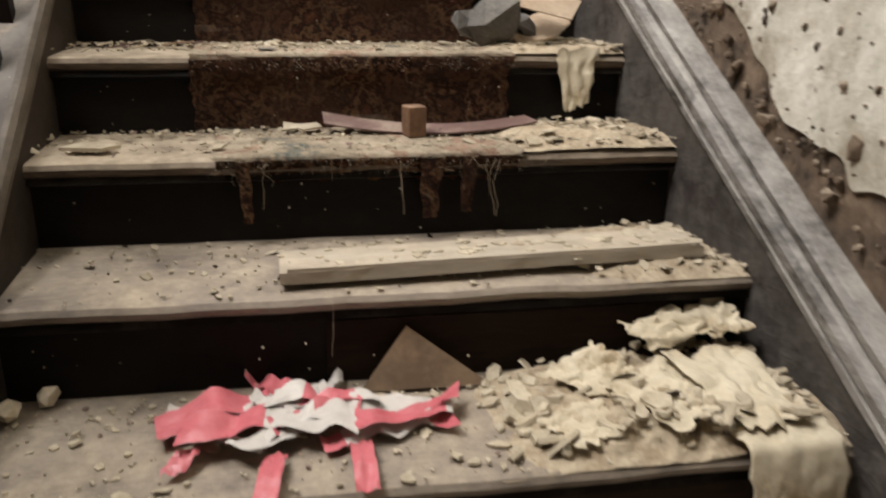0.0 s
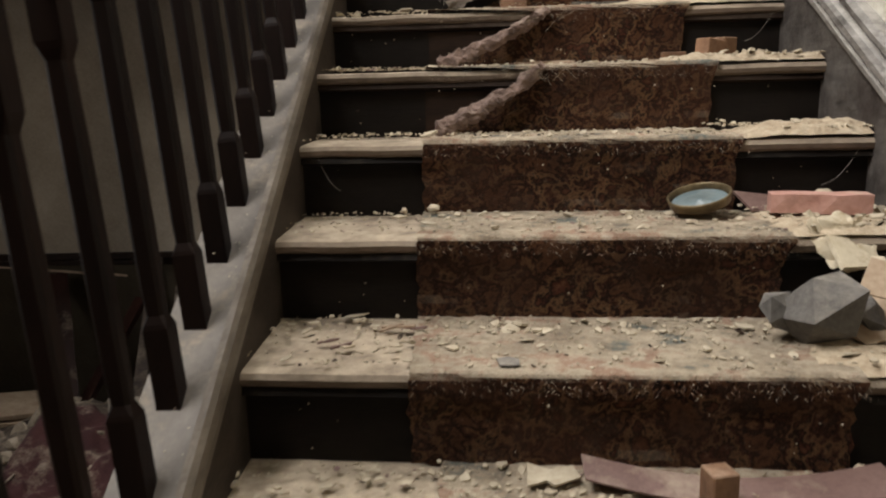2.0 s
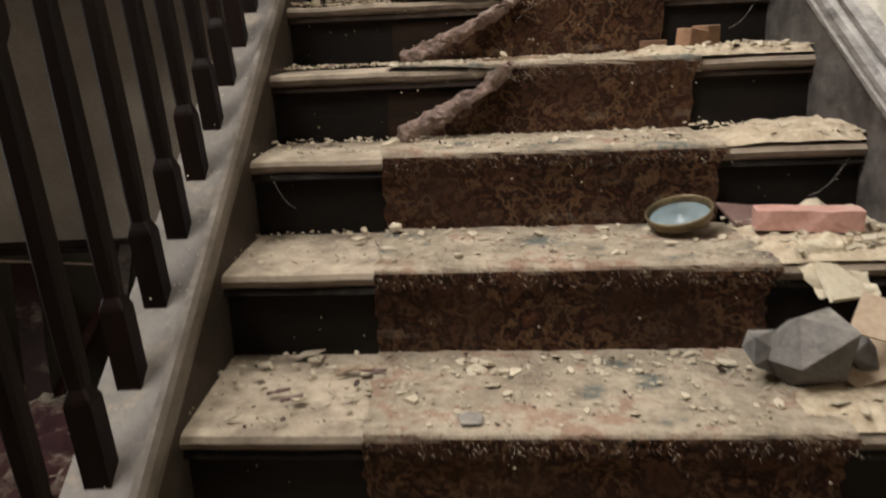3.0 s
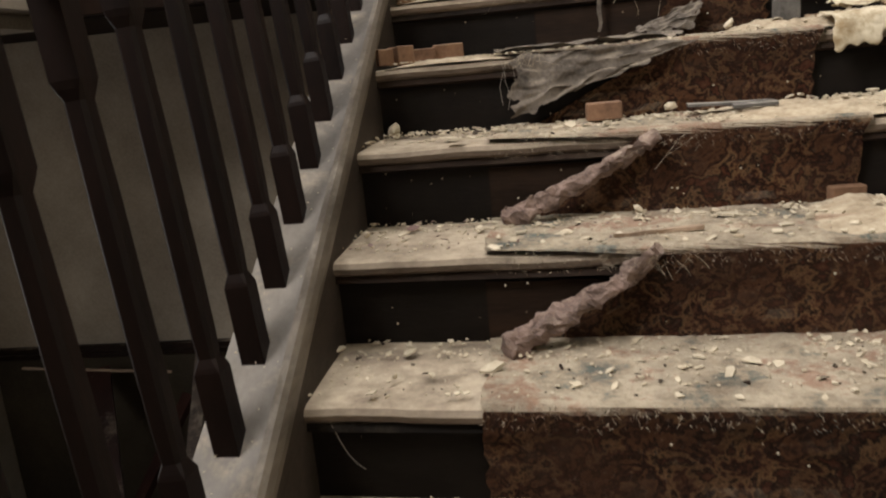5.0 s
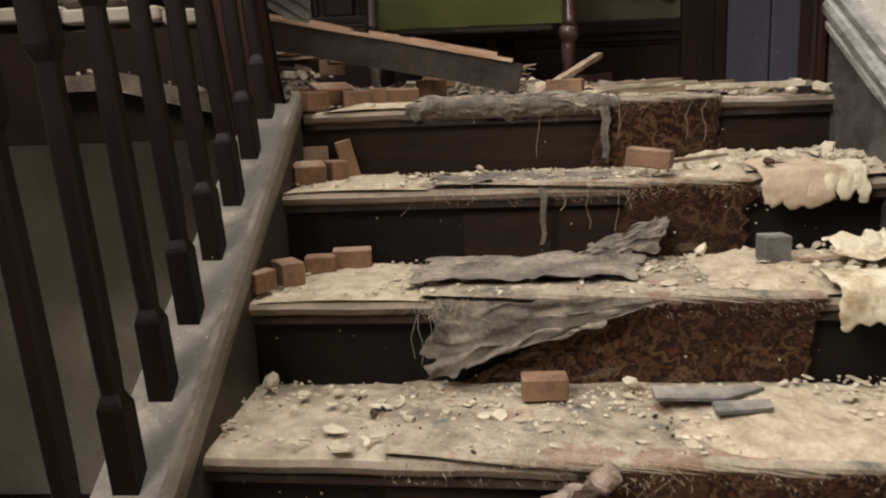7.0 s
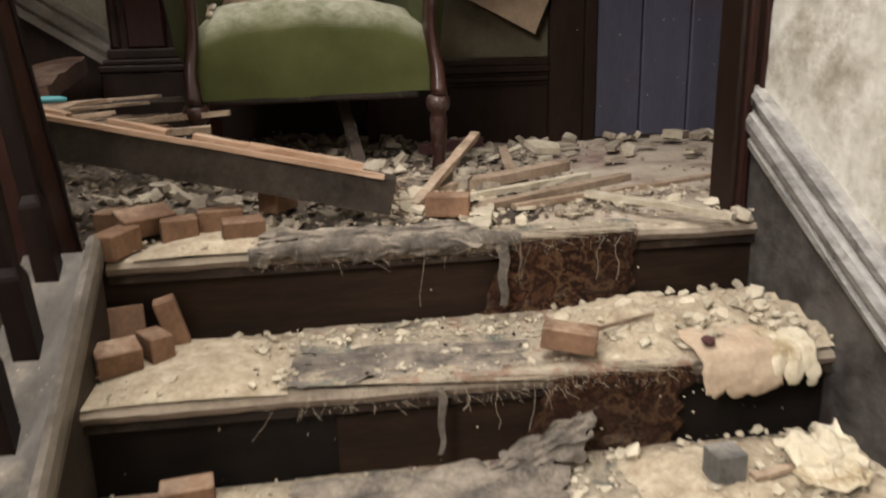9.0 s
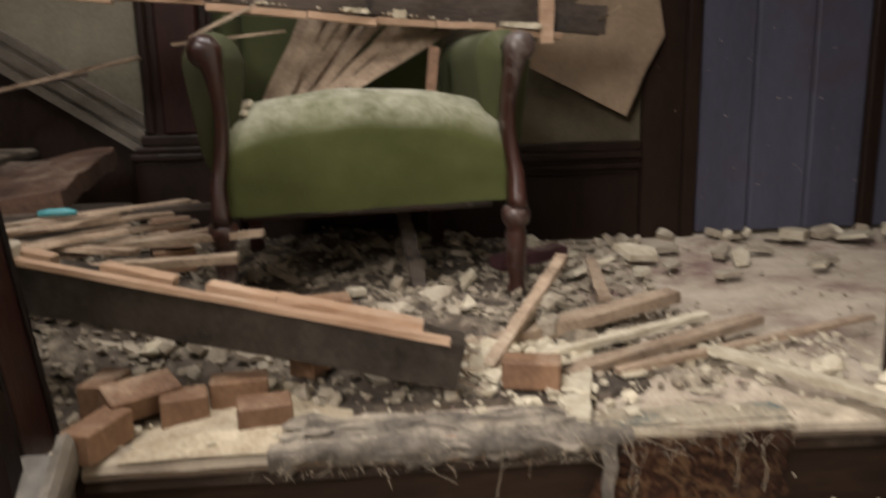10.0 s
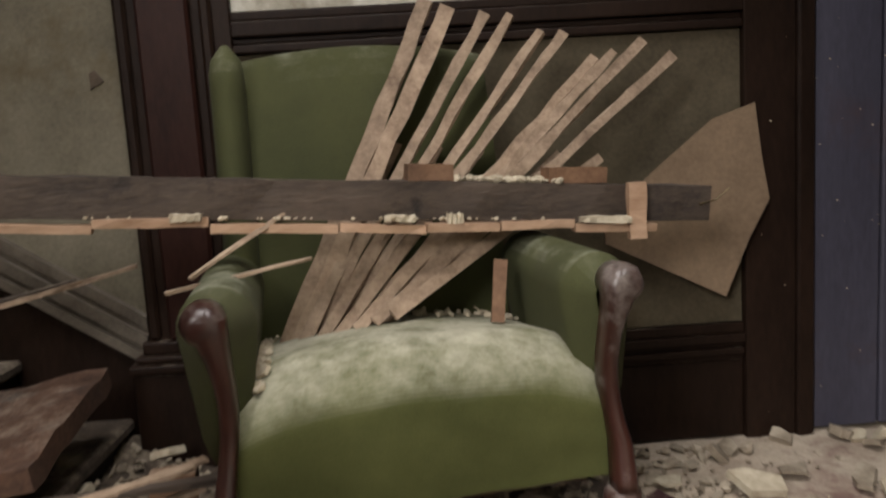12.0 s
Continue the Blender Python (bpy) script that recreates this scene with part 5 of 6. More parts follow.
for k in range(-1, 11):
    bm = bmesh.new()
    n = {-1: 80, 0: 700, 1: 420, 2: 800, 3: 900, 4: 650, 5: 650, 6: 950, 7: 1150, 8: 1150, 9: 1300, 10: 750}[k]
    for i in range(n):
        x = WIDE * (1 - rd.random() ** 1.7) if rd.random() < 0.62 else rd.uniform(0.02, WIDE - 0.02)
        a = rd.random() ** 1.2 if rd.random() < 0.6 else 0.95 - rd.random() * 0.35
        ya, yb = edge(k, x) + 0.012, (edge(k + 1, x) + 0.01 if k < 10 else 4.5)
        sz = min(0.03, 0.0028 * math.exp(rd.gauss(0.3, 0.62)))
        x = min(x, WIDE - sz)
        lift = 0.012 if x > 1.05 else 0.001
        if rd.random() < 0.78:
            flake(bm, (x, ya + (yb - ya) * a, tread_z(k) + lift), sz * 1.25, rd.uniform(0.001, 0.004), rd, 0.22)
        else:
            lump(bm, (x, ya + (yb - ya) * a, tread_z(k) + lift + sz * 0.2), sz * 0.6, rd)
    solo("plaster_chips", bm, M["flake"], "scattered plaster chips and crumbs on a tread", "plaster", kind="stuff")
    if k >= 0:
        bm = bmesh.new()
        for i in range(60):
            x = rd.uniform(0.02, WIDE - 0.03)
            ya, yb = edge(k, x) + 0.01, (edge(k + 1, x) + 0.01 if k < 10 else 4.5)
            flake(bm, (x, ya + (yb - ya) * rd.random(), tread_z(k) + 0.002), 0.003 * math.exp(rd.gauss(0.2, 0.6)), 0.0015, rd, 0.3)
        solo("dark_crumbs", bm, M["raw_riser"] if k % 2 else M["brown_board"], "brown wood and carpet crumbs on a tread", "crumbs", kind="stuff")
        # larger chips, each its own
        for i in range(9 if k not in (1,) else 4):
            x = rd.uniform(0.75, 1.3) if rd.random() < 0.7 else rd.uniform(0.05, 0.8)
            ya, yb = edge(k, x) + 0.03, (edge(k + 1, x) if k < 10 else 4.5)
            bm = bmesh.new()
            flake(bm, (x, ya + (yb - ya) * rd.uniform(0.05, 0.9), tread_z(k) + (0.022 if x > 1.0 else 0.003)), rd.uniform(0.011, 0.028), rd.uniform(0.002, 0.006), rd, 0.2)
            solo("plaster_chip", bm, M["flake"], "thin cream chip of fallen plaster on a tread", "plaster chip", "plaster chips on the stair")

for k, n, x0, big in ((0, 170, 0.8, 0.036), (9, 120, 0.85, 0.026), (8, 70, 0.95, 0.022), (2, 60, 0.98, 0.026), (1, 50, 1.05, 0.026), (4, 40, 1.1, 0.022), (6, 40, 0.9, 0.018)):
    bm = bmesh.new()
    for i in range(n):
        x = x0 + (WIDE - 0.03 - x0) * (1 - rd.random() ** 1.4)
        ya, yb = edge(k, x) + 0.03, edge(k + 1, x)
        rise = {0: 0.05, 9: 0.03, 8: 0.022}.get(k, 0.015) * min(1, (x - x0) * 4)
        s = rd.uniform(0.25, 1) * big
        if rd.random() < 0.55:
            flake(bm, (x, ya + (yb - ya) * rd.random(), tread_z(k) + rise), s, rd.uniform(0.003, 0.012), rd, 0.4)
        else:
            lump(bm, (x, ya + (yb - ya) * rd.random(), tread_z(k) + rise), s * 0.8, rd)
    solo("plaster_rubble", bm, M["flake"], "broken plaster pieces heaped on a tread by the wall", "plaster", kind="stuff")

# specks stuck to the dark risers
bm = bmesh.new()
for i in range(190):
    k = rd.randint(0, 10)
    x = rd.uniform(0.02, 1.33)
    p = Vector((x, edge(k, x) + (0.027 if not 0.3 < x < 1.09 else -0.012), RISE * k - rd.uniform(0.04, 0.17)))
    bmesh.ops.create_icosphere(bm, subdivisions=1, radius=rd.uniform(0.0008, 0.0028), matrix=Matrix.Translation(p))
solo("plaster_specks", bm, M["flake"], "pale plaster specks clinging to the risers", "specks", kind="stuff")

# cobweb strands at the left and right of the treads
for k, x, s in ((5, 0.04, 1), (5, 1.33, -1), (7, 1.33, -1)):
    for j in range(1):
        bm = bmesh.new()
        l = rd.uniform(0.06, 0.16)
        tube(bm, [(x + s * l * f * 0.9, edge(k, x) + 0.01 - 0.01 * f, RISE * k - 0.02 - 0.03 * j - 0.09 * f - 0.02 * math.sin(f * 3.1)) for f in (0, 0.25, 0.5, 0.75, 1)], 0.0004, 4)
        solo("cobweb_strand", bm, M["web"], "dusty cobweb strand at the end of a riser", "cobweb", "cobweb strands")

# ---- small wooden blocks ----

def block(x, y, z, turn=0, rx=0, ry=0, size=(0.085, 0.05, 0.043)):
    bm = bmesh.new()
    sx, sy, sz = size
    vs = box(bm, (-sx / 2, -sy / 2, 0), (sx / 2, sy / 2, sz), 0.0025)
    for v in bm.verts:
        v.co += Vector((nz(v.co.x, x, y, 30), nz(v.co.y, y, x, 30), nz(v.co.z, z, x, 30))) * 0.0015
    ob = solo("wooden_block", bm, M["block"], "small orange brown wooden block lying loose on the stair", "block", "loose wooden blocks")
    ob.matrix_world = pose(x, y, z, rx, ry, turn)
    return ob


block(0.575, 3.475, 1.275, 2)
block(0.05, 3.70, 1.45, 35, size=(0.05, 0.07, 0.05))
block(0.012, 3.63, 1.45, 60, size=(0.06, 0.03, 0.045))
block(0.10, 3.80, 1.45, 5, size=(0.07, 0.045, 0.04))
block(0.165, 3.835, 1.452, 8, size=(0.088, 0.05, 0.045))
block(0.845, 3.895, 1.655, -22, 0, 6, size=(0.1, 0.055, 0.042))
tagged(block(1.065, 3.715, 1.47, 4, size=(0.055, 0.05, 0.055)), "small dark grey wooden block on the dusty tread").data.materials[0] = M["slate"]
block(1.10, 3.04, 1.10, 30, 0, 8, size=(0.07, 0.05, 0.05))
block(1.165, 3.13, 1.105, 38, 0, 0, size=(0.06, 0.05, 0.055))
block(1.04, 2.93 + 0.27, 1.095, 4, size=(0.07, 0.03, 0.03))
block(0.80, 1.895, 0.372, 12, size=(0.045, 0.045, 0.07))
for x, y, z, t, rx, ry, sz in ((0.03, 4.03, 1.63, 25, 12, 0, (0.08, 0.055, 0.05)), (0.09, 4.075, 1.63, -55, 0, 0, (0.07, 0.045, 0.05)), (0.125, 4.135, 1.63, 10, 0, -14, (0.04, 0.04, 0.1)),
                               (0.02, 4.125, 1.63, 15, -20, 0, (0.09, 0.03, 0.085)), (0.015, 4.19, 1.805, 70, 0, 0, (0.1, 0.05, 0.05)), (0.045, 4.29, 1.83, 40, 22, 0, (0.115, 0.055, 0.045)),
                               (0.12, 4.28, 1.805, 15, 0, 0, (0.075, 0.055, 0.05)), (0.2, 4.33, 1.81, 8, 0, 0, (0.095, 0.05, 0.05)), (0.255, 4.235, 1.81, 12, 4, 0, (0.085, 0.05, 0.045)),
                               (-0.02, 4.33, 1.81, 80, 0, 0, (0.09, 0.05, 0.06)), (0.32, 4.42, 1.83, 60, 0, 0, (0.09, 0.05, 0.05)), (0.33, 4.62, 1.86, 10, 0, 0, (0.1, 0.06, 0.05)),
                               (0.70, 4.33, 1.815, -14, 0, 0, (0.1, 0.055, 0.05)), (0.0, 4.75, 1.95, 20, 0, 0, (0.09, 0.06, 0.05)), (-0.12, 5.2, 1.93, 10, 0, 0, (0.1, 0.06, 0.06))):
    block(x, y, z, t, rx, ry, sz)

# pale stones
for x, y, z, s in ((0.041, 3.556, 1.285, 0.03), (0.075, 3.02, 0.925, 0.026), (0.735, 3.5, 1.29, 0.024), (0.945, 3.82, 1.475, 0.03), (1.02, 4.07, 1.66, 0.04), (1.3, 4.05, 1.67, 0.03),
                   (0.46, 4.09, 1.645, 0.022), (0.075, 1.45, 0.02, 0.04), (0.02, 1.41, 0.02, 0.045), (1.25, 2.6, 0.76, 0.05), (1.31, 2.57, 0.75, 0.04), (0.62, 3.2, 1.1, 0.02), (0.33, 2.64, 0.745, 0.022), (0.26, 2.63, 0.742, 0.018)):
    bm = bmesh.new()
    lump(bm, (x, y, z + s * 0.1), s, rd, 0.8)
    solo("plaster_stone", bm, M["flake"], "rounded pale plaster stone on a tread", "plaster stone", "pale stones on the stair")

# slate pieces
def slate(pts, place, th, mat, name, label, cat):
    bm = bmesh.new()
    sweep(bm, [[(x, y, o) for x, y in pts] for o in (0, th)])
    ob = solo(name, bm, M[mat], label, cat)
    ob.matrix_world = place
    return ob


slate([(-0.1, -0.03), (0.02, -0.035), (0.11, 0.015), (0.1, 0.03), (0.0, 0.02), (-0.09, 0.03)], pose(0.86, 3.44, 1.29, 0, 2, 4), 0.006, "slate", "slate_piece", "flat grey slate piece on the dusty tread", "slate")
slate([(-0.05, -0.02), (0.05, -0.018), (0.06, 0.015), (-0.04, 0.022)], pose(0.9, 3.38, 1.287, 3, 0, 8), 0.007, "slate", "slate_piece", "small grey slate offcut on the dusty tread", "slate")
bm = bmesh.new()
for place, size, seed in (((0, 0, 0), 0.165, 4), ((-0.085, 0.01, -0.01), 0.075, 7), ((0.085, 0.01, -0.02), 0.075, 11)):
    lump(bm, place, size, random.Random(seed), 1.0)
ob = solo("mortar_chunk", bm, M["slate"], "jagged grey chunk of mortar propped on the tread", "mortar chunk")
ob.matrix_world = pose(1.075, 2.18, 0.615, 0, 0, 0)
slate([(-0.09, -0.05), (0.02, -0.065), (0.1, -0.03), (0.12, 0.05), (0.0, 0.04), (-0.11, 0.06)], pose(1.19, 2.20, 0.60, 30, -12, 20), 0.006, "tan_paper", "paper_scrap", "stiff tan wallpaper scrap by the slate", "wallpaper")
slate([(-0.08, -0.03), (0.07, -0.04), (0.09, 0.03), (-0.06, 0.05)], pose(1.2, 2.15, 0.66, 45, 10, -15), 0.004, "tan_paper", "paper_scrap", "folded tan wallpaper scrap by the slate", "wallpaper")
slate([(-0.05, -0.03), (0.03, -0.04), (0.06, 0.02), (-0.02, 0.05)], pose(1.16, 2.29, 0.69, 40, 0, 30), 0.01, "paper", "paper_scrap", "yellow wallpaper scrap by the slate", "wallpaper")
# brick slab and dark sliver on the fifth tread
bm = bmesh.new()
bar(bm, (1.09, 2.52, 0.765), (1.29, 2.475, 0.765), 0.06, 0.042, (0, 0, 1), 0.003, 6, rd)
solo("brick_slip", bm, M["pink"], "faded pink brick slip lying on a tread", "brick")
slate([(-0.05, -0.02), (0.08, -0.03), (0.02, 0.03), (-0.07, 0.05)], pose(1.12, 2.6, 0.745, 35, 0, 10), 0.006, "brown_board", "board_scrap", "brown board scrap behind the brick slip", "board")
# long thin brown board with curled ends
bm = bmesh.new()
sheet(bm, lambda u, v: (0.60 + 0.50 * u, 1.90 + 0.10 * v - 0.03 * math.sin(u * 3.1) + 0.05 * (1 - u) * (1 - v), 0.378 + 0.02 * (2 * u - 1) ** 2 + 0.02 * v * (1 - u)), 20, 6)
thicken(bm, 0.004)
solo("curled_board", bm, M["brown_board"], "thin curled brown board lying on a tread", "board")
slate([(-0.045, -0.03), (-0.01, -0.02), (0.0, -0.035), (0.05, -0.02), (0.045, 0.015), (0.0, 0.01), (-0.03, 0.035)], pose(0.545, 1.99, 0.385, 8, 0, 10), 0.004, "flake", "plaster_chip", "large cream flake of plaster on a tread", "plaster chip")
slate([(-0.05, -0.025), (0.04, -0.03), (0.06, 0.02), (-0.03, 0.035)], pose(0.105, 1.87, 0.37, 0, 0, -15), 0.008, "flake", "plaster_chip", "pale folded plaster flake on a tread", "plaster chip")
slate([(-0.018, -0.02), (0.016, -0.022), (0.02, 0.012), (0.0, 0.024), (-0.02, 0.015)], pose(0.482, 2.075, 0.556, 0, 0, 5), 0.002, "slate", "paint_flake", "pale grey paint flake on the carpet", "paint flake")
for i in range(5):
    bm = bmesh.new()
    a = Vector((rd.uniform(0.1, 0.33), rd.uniform(2.16, 2.34), 0.553))
    bar(bm, a, a + Vector((rd.uniform(0.03, 0.08), rd.uniform(-0.03, 0.04), 0.008)), rd.uniform(0.006, 0.014), 0.004, (0, 0, 1), 0.001, 4, rd)
    solo("wood_splinter", bm, M["lath"] if i % 2 else M["brown_board"], "brown wood splinter on a dusty tread", "splinter", "splinters on the stair")
for a, b, w in (((1.11, 3.70, 1.475), (1.30, 3.73, 1.48), 0.018), ((0.93, 3.05, 1.095), (1.08, 3.01, 1.1), 0.015), ((0.55, 3.0, 1.095), (0.72, 3.02, 1.098), 0.01), ((0.9, 3.95, 1.66), (1.05, 3.99, 1.67), 0.006)):
    bm = bmesh.new()
    bar(bm, a, b, w, 0.008, (0, 0, 1), 0.002, 6, rd)
    solo("wood_splinter", bm, M["lath"], "pale wood splinter on a dusty tread", "splinter", "splinters on the stair")

# moulded plank on the second tread
plank = thing("moulded_plank", "dusty pale plank with a moulded edge lying on a tread", "plank")
bm = bmesh.new()
P0, P1 = Vector((0.475, 1.52, 0.205)), Vector((1.29, 1.50, 0.212))
bar(bm, P0, P1, 0.125, 0.022, (0, 0, 1), 0.0015, 24, rd)
part("board", bm, M["pale_plank"], plank)
bm = bmesh.new()
bar(bm, P0 + Vector((0.012, -0.055, 0.014)), P1 + Vector((-0.01, -0.055, 0.014)), 0.012, 0.006, (0, 0, 1), 0.0008, 16, rd)
part("edge_bead", bm, M["pale_plank"], plank)

# jar lid leaning on the carpet
lid = thing("metal_lid", "round metal lid with a blue-grey inside leaning on the carpet", "lid", place=pose(0.945, 2.55, 0.766, 11, -13, 0))
bm = bmesh.new()
prof = [(0.0, 0.004), (0.008, 0.006), (0.01, 0.003), (0.05, 0.002), (0.062, 0.004)]
sweep(bm, [[(max(r, 0.0005) * math.cos(a * 0.19635), max(r, 0.0005) * math.sin(a * 0.19635), z) for a in range(32)] for r, z in prof], caps=False)
part("inside", bm, M["lid_blue"], lid, "pale blue-grey enamelled inside", smooth=True)
bm = bmesh.new()
sweep(bm, [[(r * math.cos(a * 0.19635), r * math.sin(a * 0.19635), z) for a in range(32)] for r, z in ((0.0625, -0.002), (0.068, -0.003), (0.07, 0.012), (0.072, 0.017), (0.069, 0.019), (0.0665, 0.016), (0.0645, 0.004))], caps=False)
part("rim", bm, M["lid_rim"], lid, "tarnished brass rim", smooth=True)
bm = bmesh.new()
bmesh.ops.create_circle(bm, cap_ends=True, segments=32, radius=0.066)
part("underside", bm, M["lid_rim"], lid)

# barrier tape heap on the first tread
tape = thing("barrier_tape", "crumpled red and white barrier tape heaped on a tread", "tape")
rt = random.Random(8)
for i in range(12):
    bm = bmesh.new()
    c = Vector((rt.uniform(0.38, 0.63), rt.uniform(1.2, 1.39), 0.012 + 0.002 * i))
    ang = rt.uniform(-0.7, 0.7)
    ln, w = rt.uniform(0.16, 0.3), rt.uniform(0.045, 0.075)
    d, sd = Vector((math.cos(ang), math.sin(ang) * 0.6, 0)), Vector((-math.sin(ang) * 0.6, math.cos(ang), 0))
    curl = rt.uniform(-0.08, 0.08)

    def f(u, v):
        p = c + d * ln * (u - 0.5) + sd * (w * (v - 0.5) + curl * (2 * u - 1) ** 2)
        p += sd * 0.03 * nz(u * 3, i, 9, 1.5)
        p.z += 0.03 * abs(nz(u * 3, i, 1, 1.6)) + 0.03 * v * nz(u * 2, i, 4, 2) + 0.006 * nz(u, v, i, 6)
        p.z = max(p.z, 0.006)
        return p
    sheet(bm, f, 24, 5)
    for fc in bm.faces:
        u = ((fc.calc_center_median() - c).dot(d) / ln + 0.5)
        fc.material_index = 0 if (u * ln / 0.3 + i * 0.37) % 1 < 0.5 else 1
    part("tape_fold", bm, [M["tape_red"], M["tape_white"]], tape, smooth=True)
for x0, y0, x1, y1 in ((0.33, 1.24, 0.30, 1.18), (0.45, 1.2, 0.43, 1.075), (0.58, 1.21, 0.575, 1.08)):
    bm = bmesh.new()
    sheet(bm, lambda u, v: (x0 + (x1 - x0) * u + 0.035 * (v - 0.5), y0 + (y1 - y0) * u, 0.018 + 0.012 * nz(u * 3, v * 2, x0, 2) + 0.01 * math.sin(u * 3.1)), 12, 5)
    part("tape_end", bm, M["tape_red"], tape, "loose red tape end", smooth=True)

# triangle of card against the second riser
slate([(-0.11, 0.0), (0.13, 0.0), (-0.02, 0.115)], pose(0.71, 1.378, 0.006, 66, 0, -4), 0.003, "hardboard", "card_triangle", "brown triangle of card leaning on a riser", "card")

# sheets of fallen wallpaper
def paper(name, quad, amp, seed, mat, label, nu=18, nv=18, bite=0.14):
    a, b, c, d = [Vector(q) for q in quad]
    bm = bmesh.new()

    def f(u, v):
        p = a.lerp(b, u).lerp(d.lerp(c, u), v)
        return p + Vector((nz(u, v, seed, 4), nz(u, v, seed + 3, 4), nz(u, v, seed + 6, 5) + 0.4 * abs(nz(u, v, seed, 9)))) * amp

    def keep(u, v):
        e = min(u, 1 - u, v, 1 - v)
        return e > bite * (0.3 + nz(u * 2, v * 2, seed, 4))
    sheet(bm, f, nu * 2, nv * 2, keep)
    smooth_rim(bm, 3)
    ob = solo(name, bm, M[mat], label, "wallpaper", smooth=False)
    s = ob.modifiers.new("thickness", "SOLIDIFY")
    s.thickness = 0.002
    return ob


for quad, amp, seed in (([(0.98, 1.24, 0.055), (1.14, 1.3, 0.065), (1.2, 1.12, 0.05), (1.06, 1.09, 0.04)], 0.012, 1), ([(1.12, 1.28, 0.085), (1.3, 1.3, 0.08), (1.31, 1.08, 0.045), (1.17, 1.06, 0.04)], 0.012, 2),
                        ([(0.9, 1.31, 0.04), (1.02, 1.35, 0.09), (1.07, 1.25, 0.08), (0.98, 1.2, 0.045)], 0.012, 3),
                        ([(1.08, 1.37, 0.1), (1.21, 1.4, 0.12), (1.27, 1.3, 0.1), (1.12, 1.29, 0.08)], 0.014, 4), ([(1.2, 1.39, 0.11), (1.32, 1.4, 0.13), (1.33, 1.3, 0.1), (1.24, 1.3, 0.09)], 0.012, 16),
                        ([(0.86, 1.2, 0.025), (0.98, 1.22, 0.05), (1.0, 1.12, 0.035), (0.9, 1.1, 0.02)], 0.008, 17)):
    paper("fallen_wallpaper", quad, amp, seed, "paper", "yellowed scrap of wallpaper lying on the plaster rubble", bite=0.16)
paper("hanging_wallpaper", [(1.17, 2.0, 0.562), (1.29, 1.995, 0.562), (1.26, 1.975, 0.42), (1.195, 1.98, 0.40)], 0.008, 5, "paper", "cream wallpaper strip hanging over a nosing", bite=0.08)


def draped(k, x0, x1, back, hang, seed, mat, label, parted=0.35):
    """Paper that lies on a tread, bends over its nosing and hangs in torn tongues."""
    bm = bmesh.new()

    def f(u, v):
        x = x0 + (x1 - x0) * u + 0.012 * nz(u, v, seed, 4)
        y0, z = edge(k, x), RISE * k + 0.026
        w = v * (back + hang)
        wave = 0.009 * nz(u, v, seed + 3, 3) + 0.002 * nz(u, v, seed, 11)
        if w < back:
            return (x, y0 - 0.014 + back - w, z + 0.012 * (1 - w / back) + abs(wave))
        d = w - back
        return (x + 0.02 * d / hang * nz(u, 0, seed + 6, 6), y0 - 0.016 - 0.1 * d - abs(wave) - 0.012 * math.sin(min(1, d / hang) * 3.1), z - d)

    def keep(u, v):
        if v * (back + hang) < back:
            return min(u, 1 - u, v) > 0.05 * (0.5 + nz(u * 3, v * 3, seed, 3))
        low = (v * (back + hang) - back) / hang
        return low < 0.78 + parted * nz(u, 0, seed + 1, 5) + 0.1 * nz(u, 0, seed, 17) and min(u, 1 - u) > 0.05 + 0.05 * nz(v, u, seed, 7)
    sheet(bm, f, 44, 40, keep)
    smooth_rim(bm, 2)
    ob = solo("hanging_wallpaper", bm, M[mat], label, "wallpaper", smooth=True)
    m = ob.modifiers.new("thickness", "SOLIDIFY")
    m.thickness = 0.002


draped(8, 1.1, 1.26, 0.08, 0.085, 6, "paper", "cream wallpaper hanging in torn tongues over a nosing", 0.6)
draped(8, 1.25, 1.345, 0.07, 0.08, 12, "tan_paper", "tan torn paper hanging over a nosing", 0.5)
draped(9, 1.06, 1.23, 0.08, 0.1, 7, "tan_paper", "tan wallpaper hanging torn over a nosing", 0.3)
draped(9, 1.2, 1.3, 0.06, 0.08, 19, "paper", "cream wallpaper scrap hanging over a nosing", 0.5)
draped(0, 1.15, 1.33, 0.12, 0.13, 21, "paper", "yellowed wallpaper sliding over the lowest nosing", 0.2)
paper("fallen_wallpaper", [(1.15, 3.6, 1.49), (1.3, 3.62, 1.49), (1.32, 3.78, 1.52), (1.18, 3.76, 1.51)], 0.018, 8, "paper", "curled cream wallpaper on the plaster drift")
paper("fallen_wallpaper", [(1.08, 2.36, 0.775), (1.22, 2.36, 0.76), (1.24, 2.28, 0.66), (1.12, 2.28, 0.65)], 0.012, 9, "paper", "cream wallpaper draped over a nosing")
bm = bmesh.new()
lump(bm, (1.095, 3.855, 1.665), 0.024, rd)
solo("red_scrap", bm, M["red_cloth"], "small dull red scrap on the plaster", "scrap")

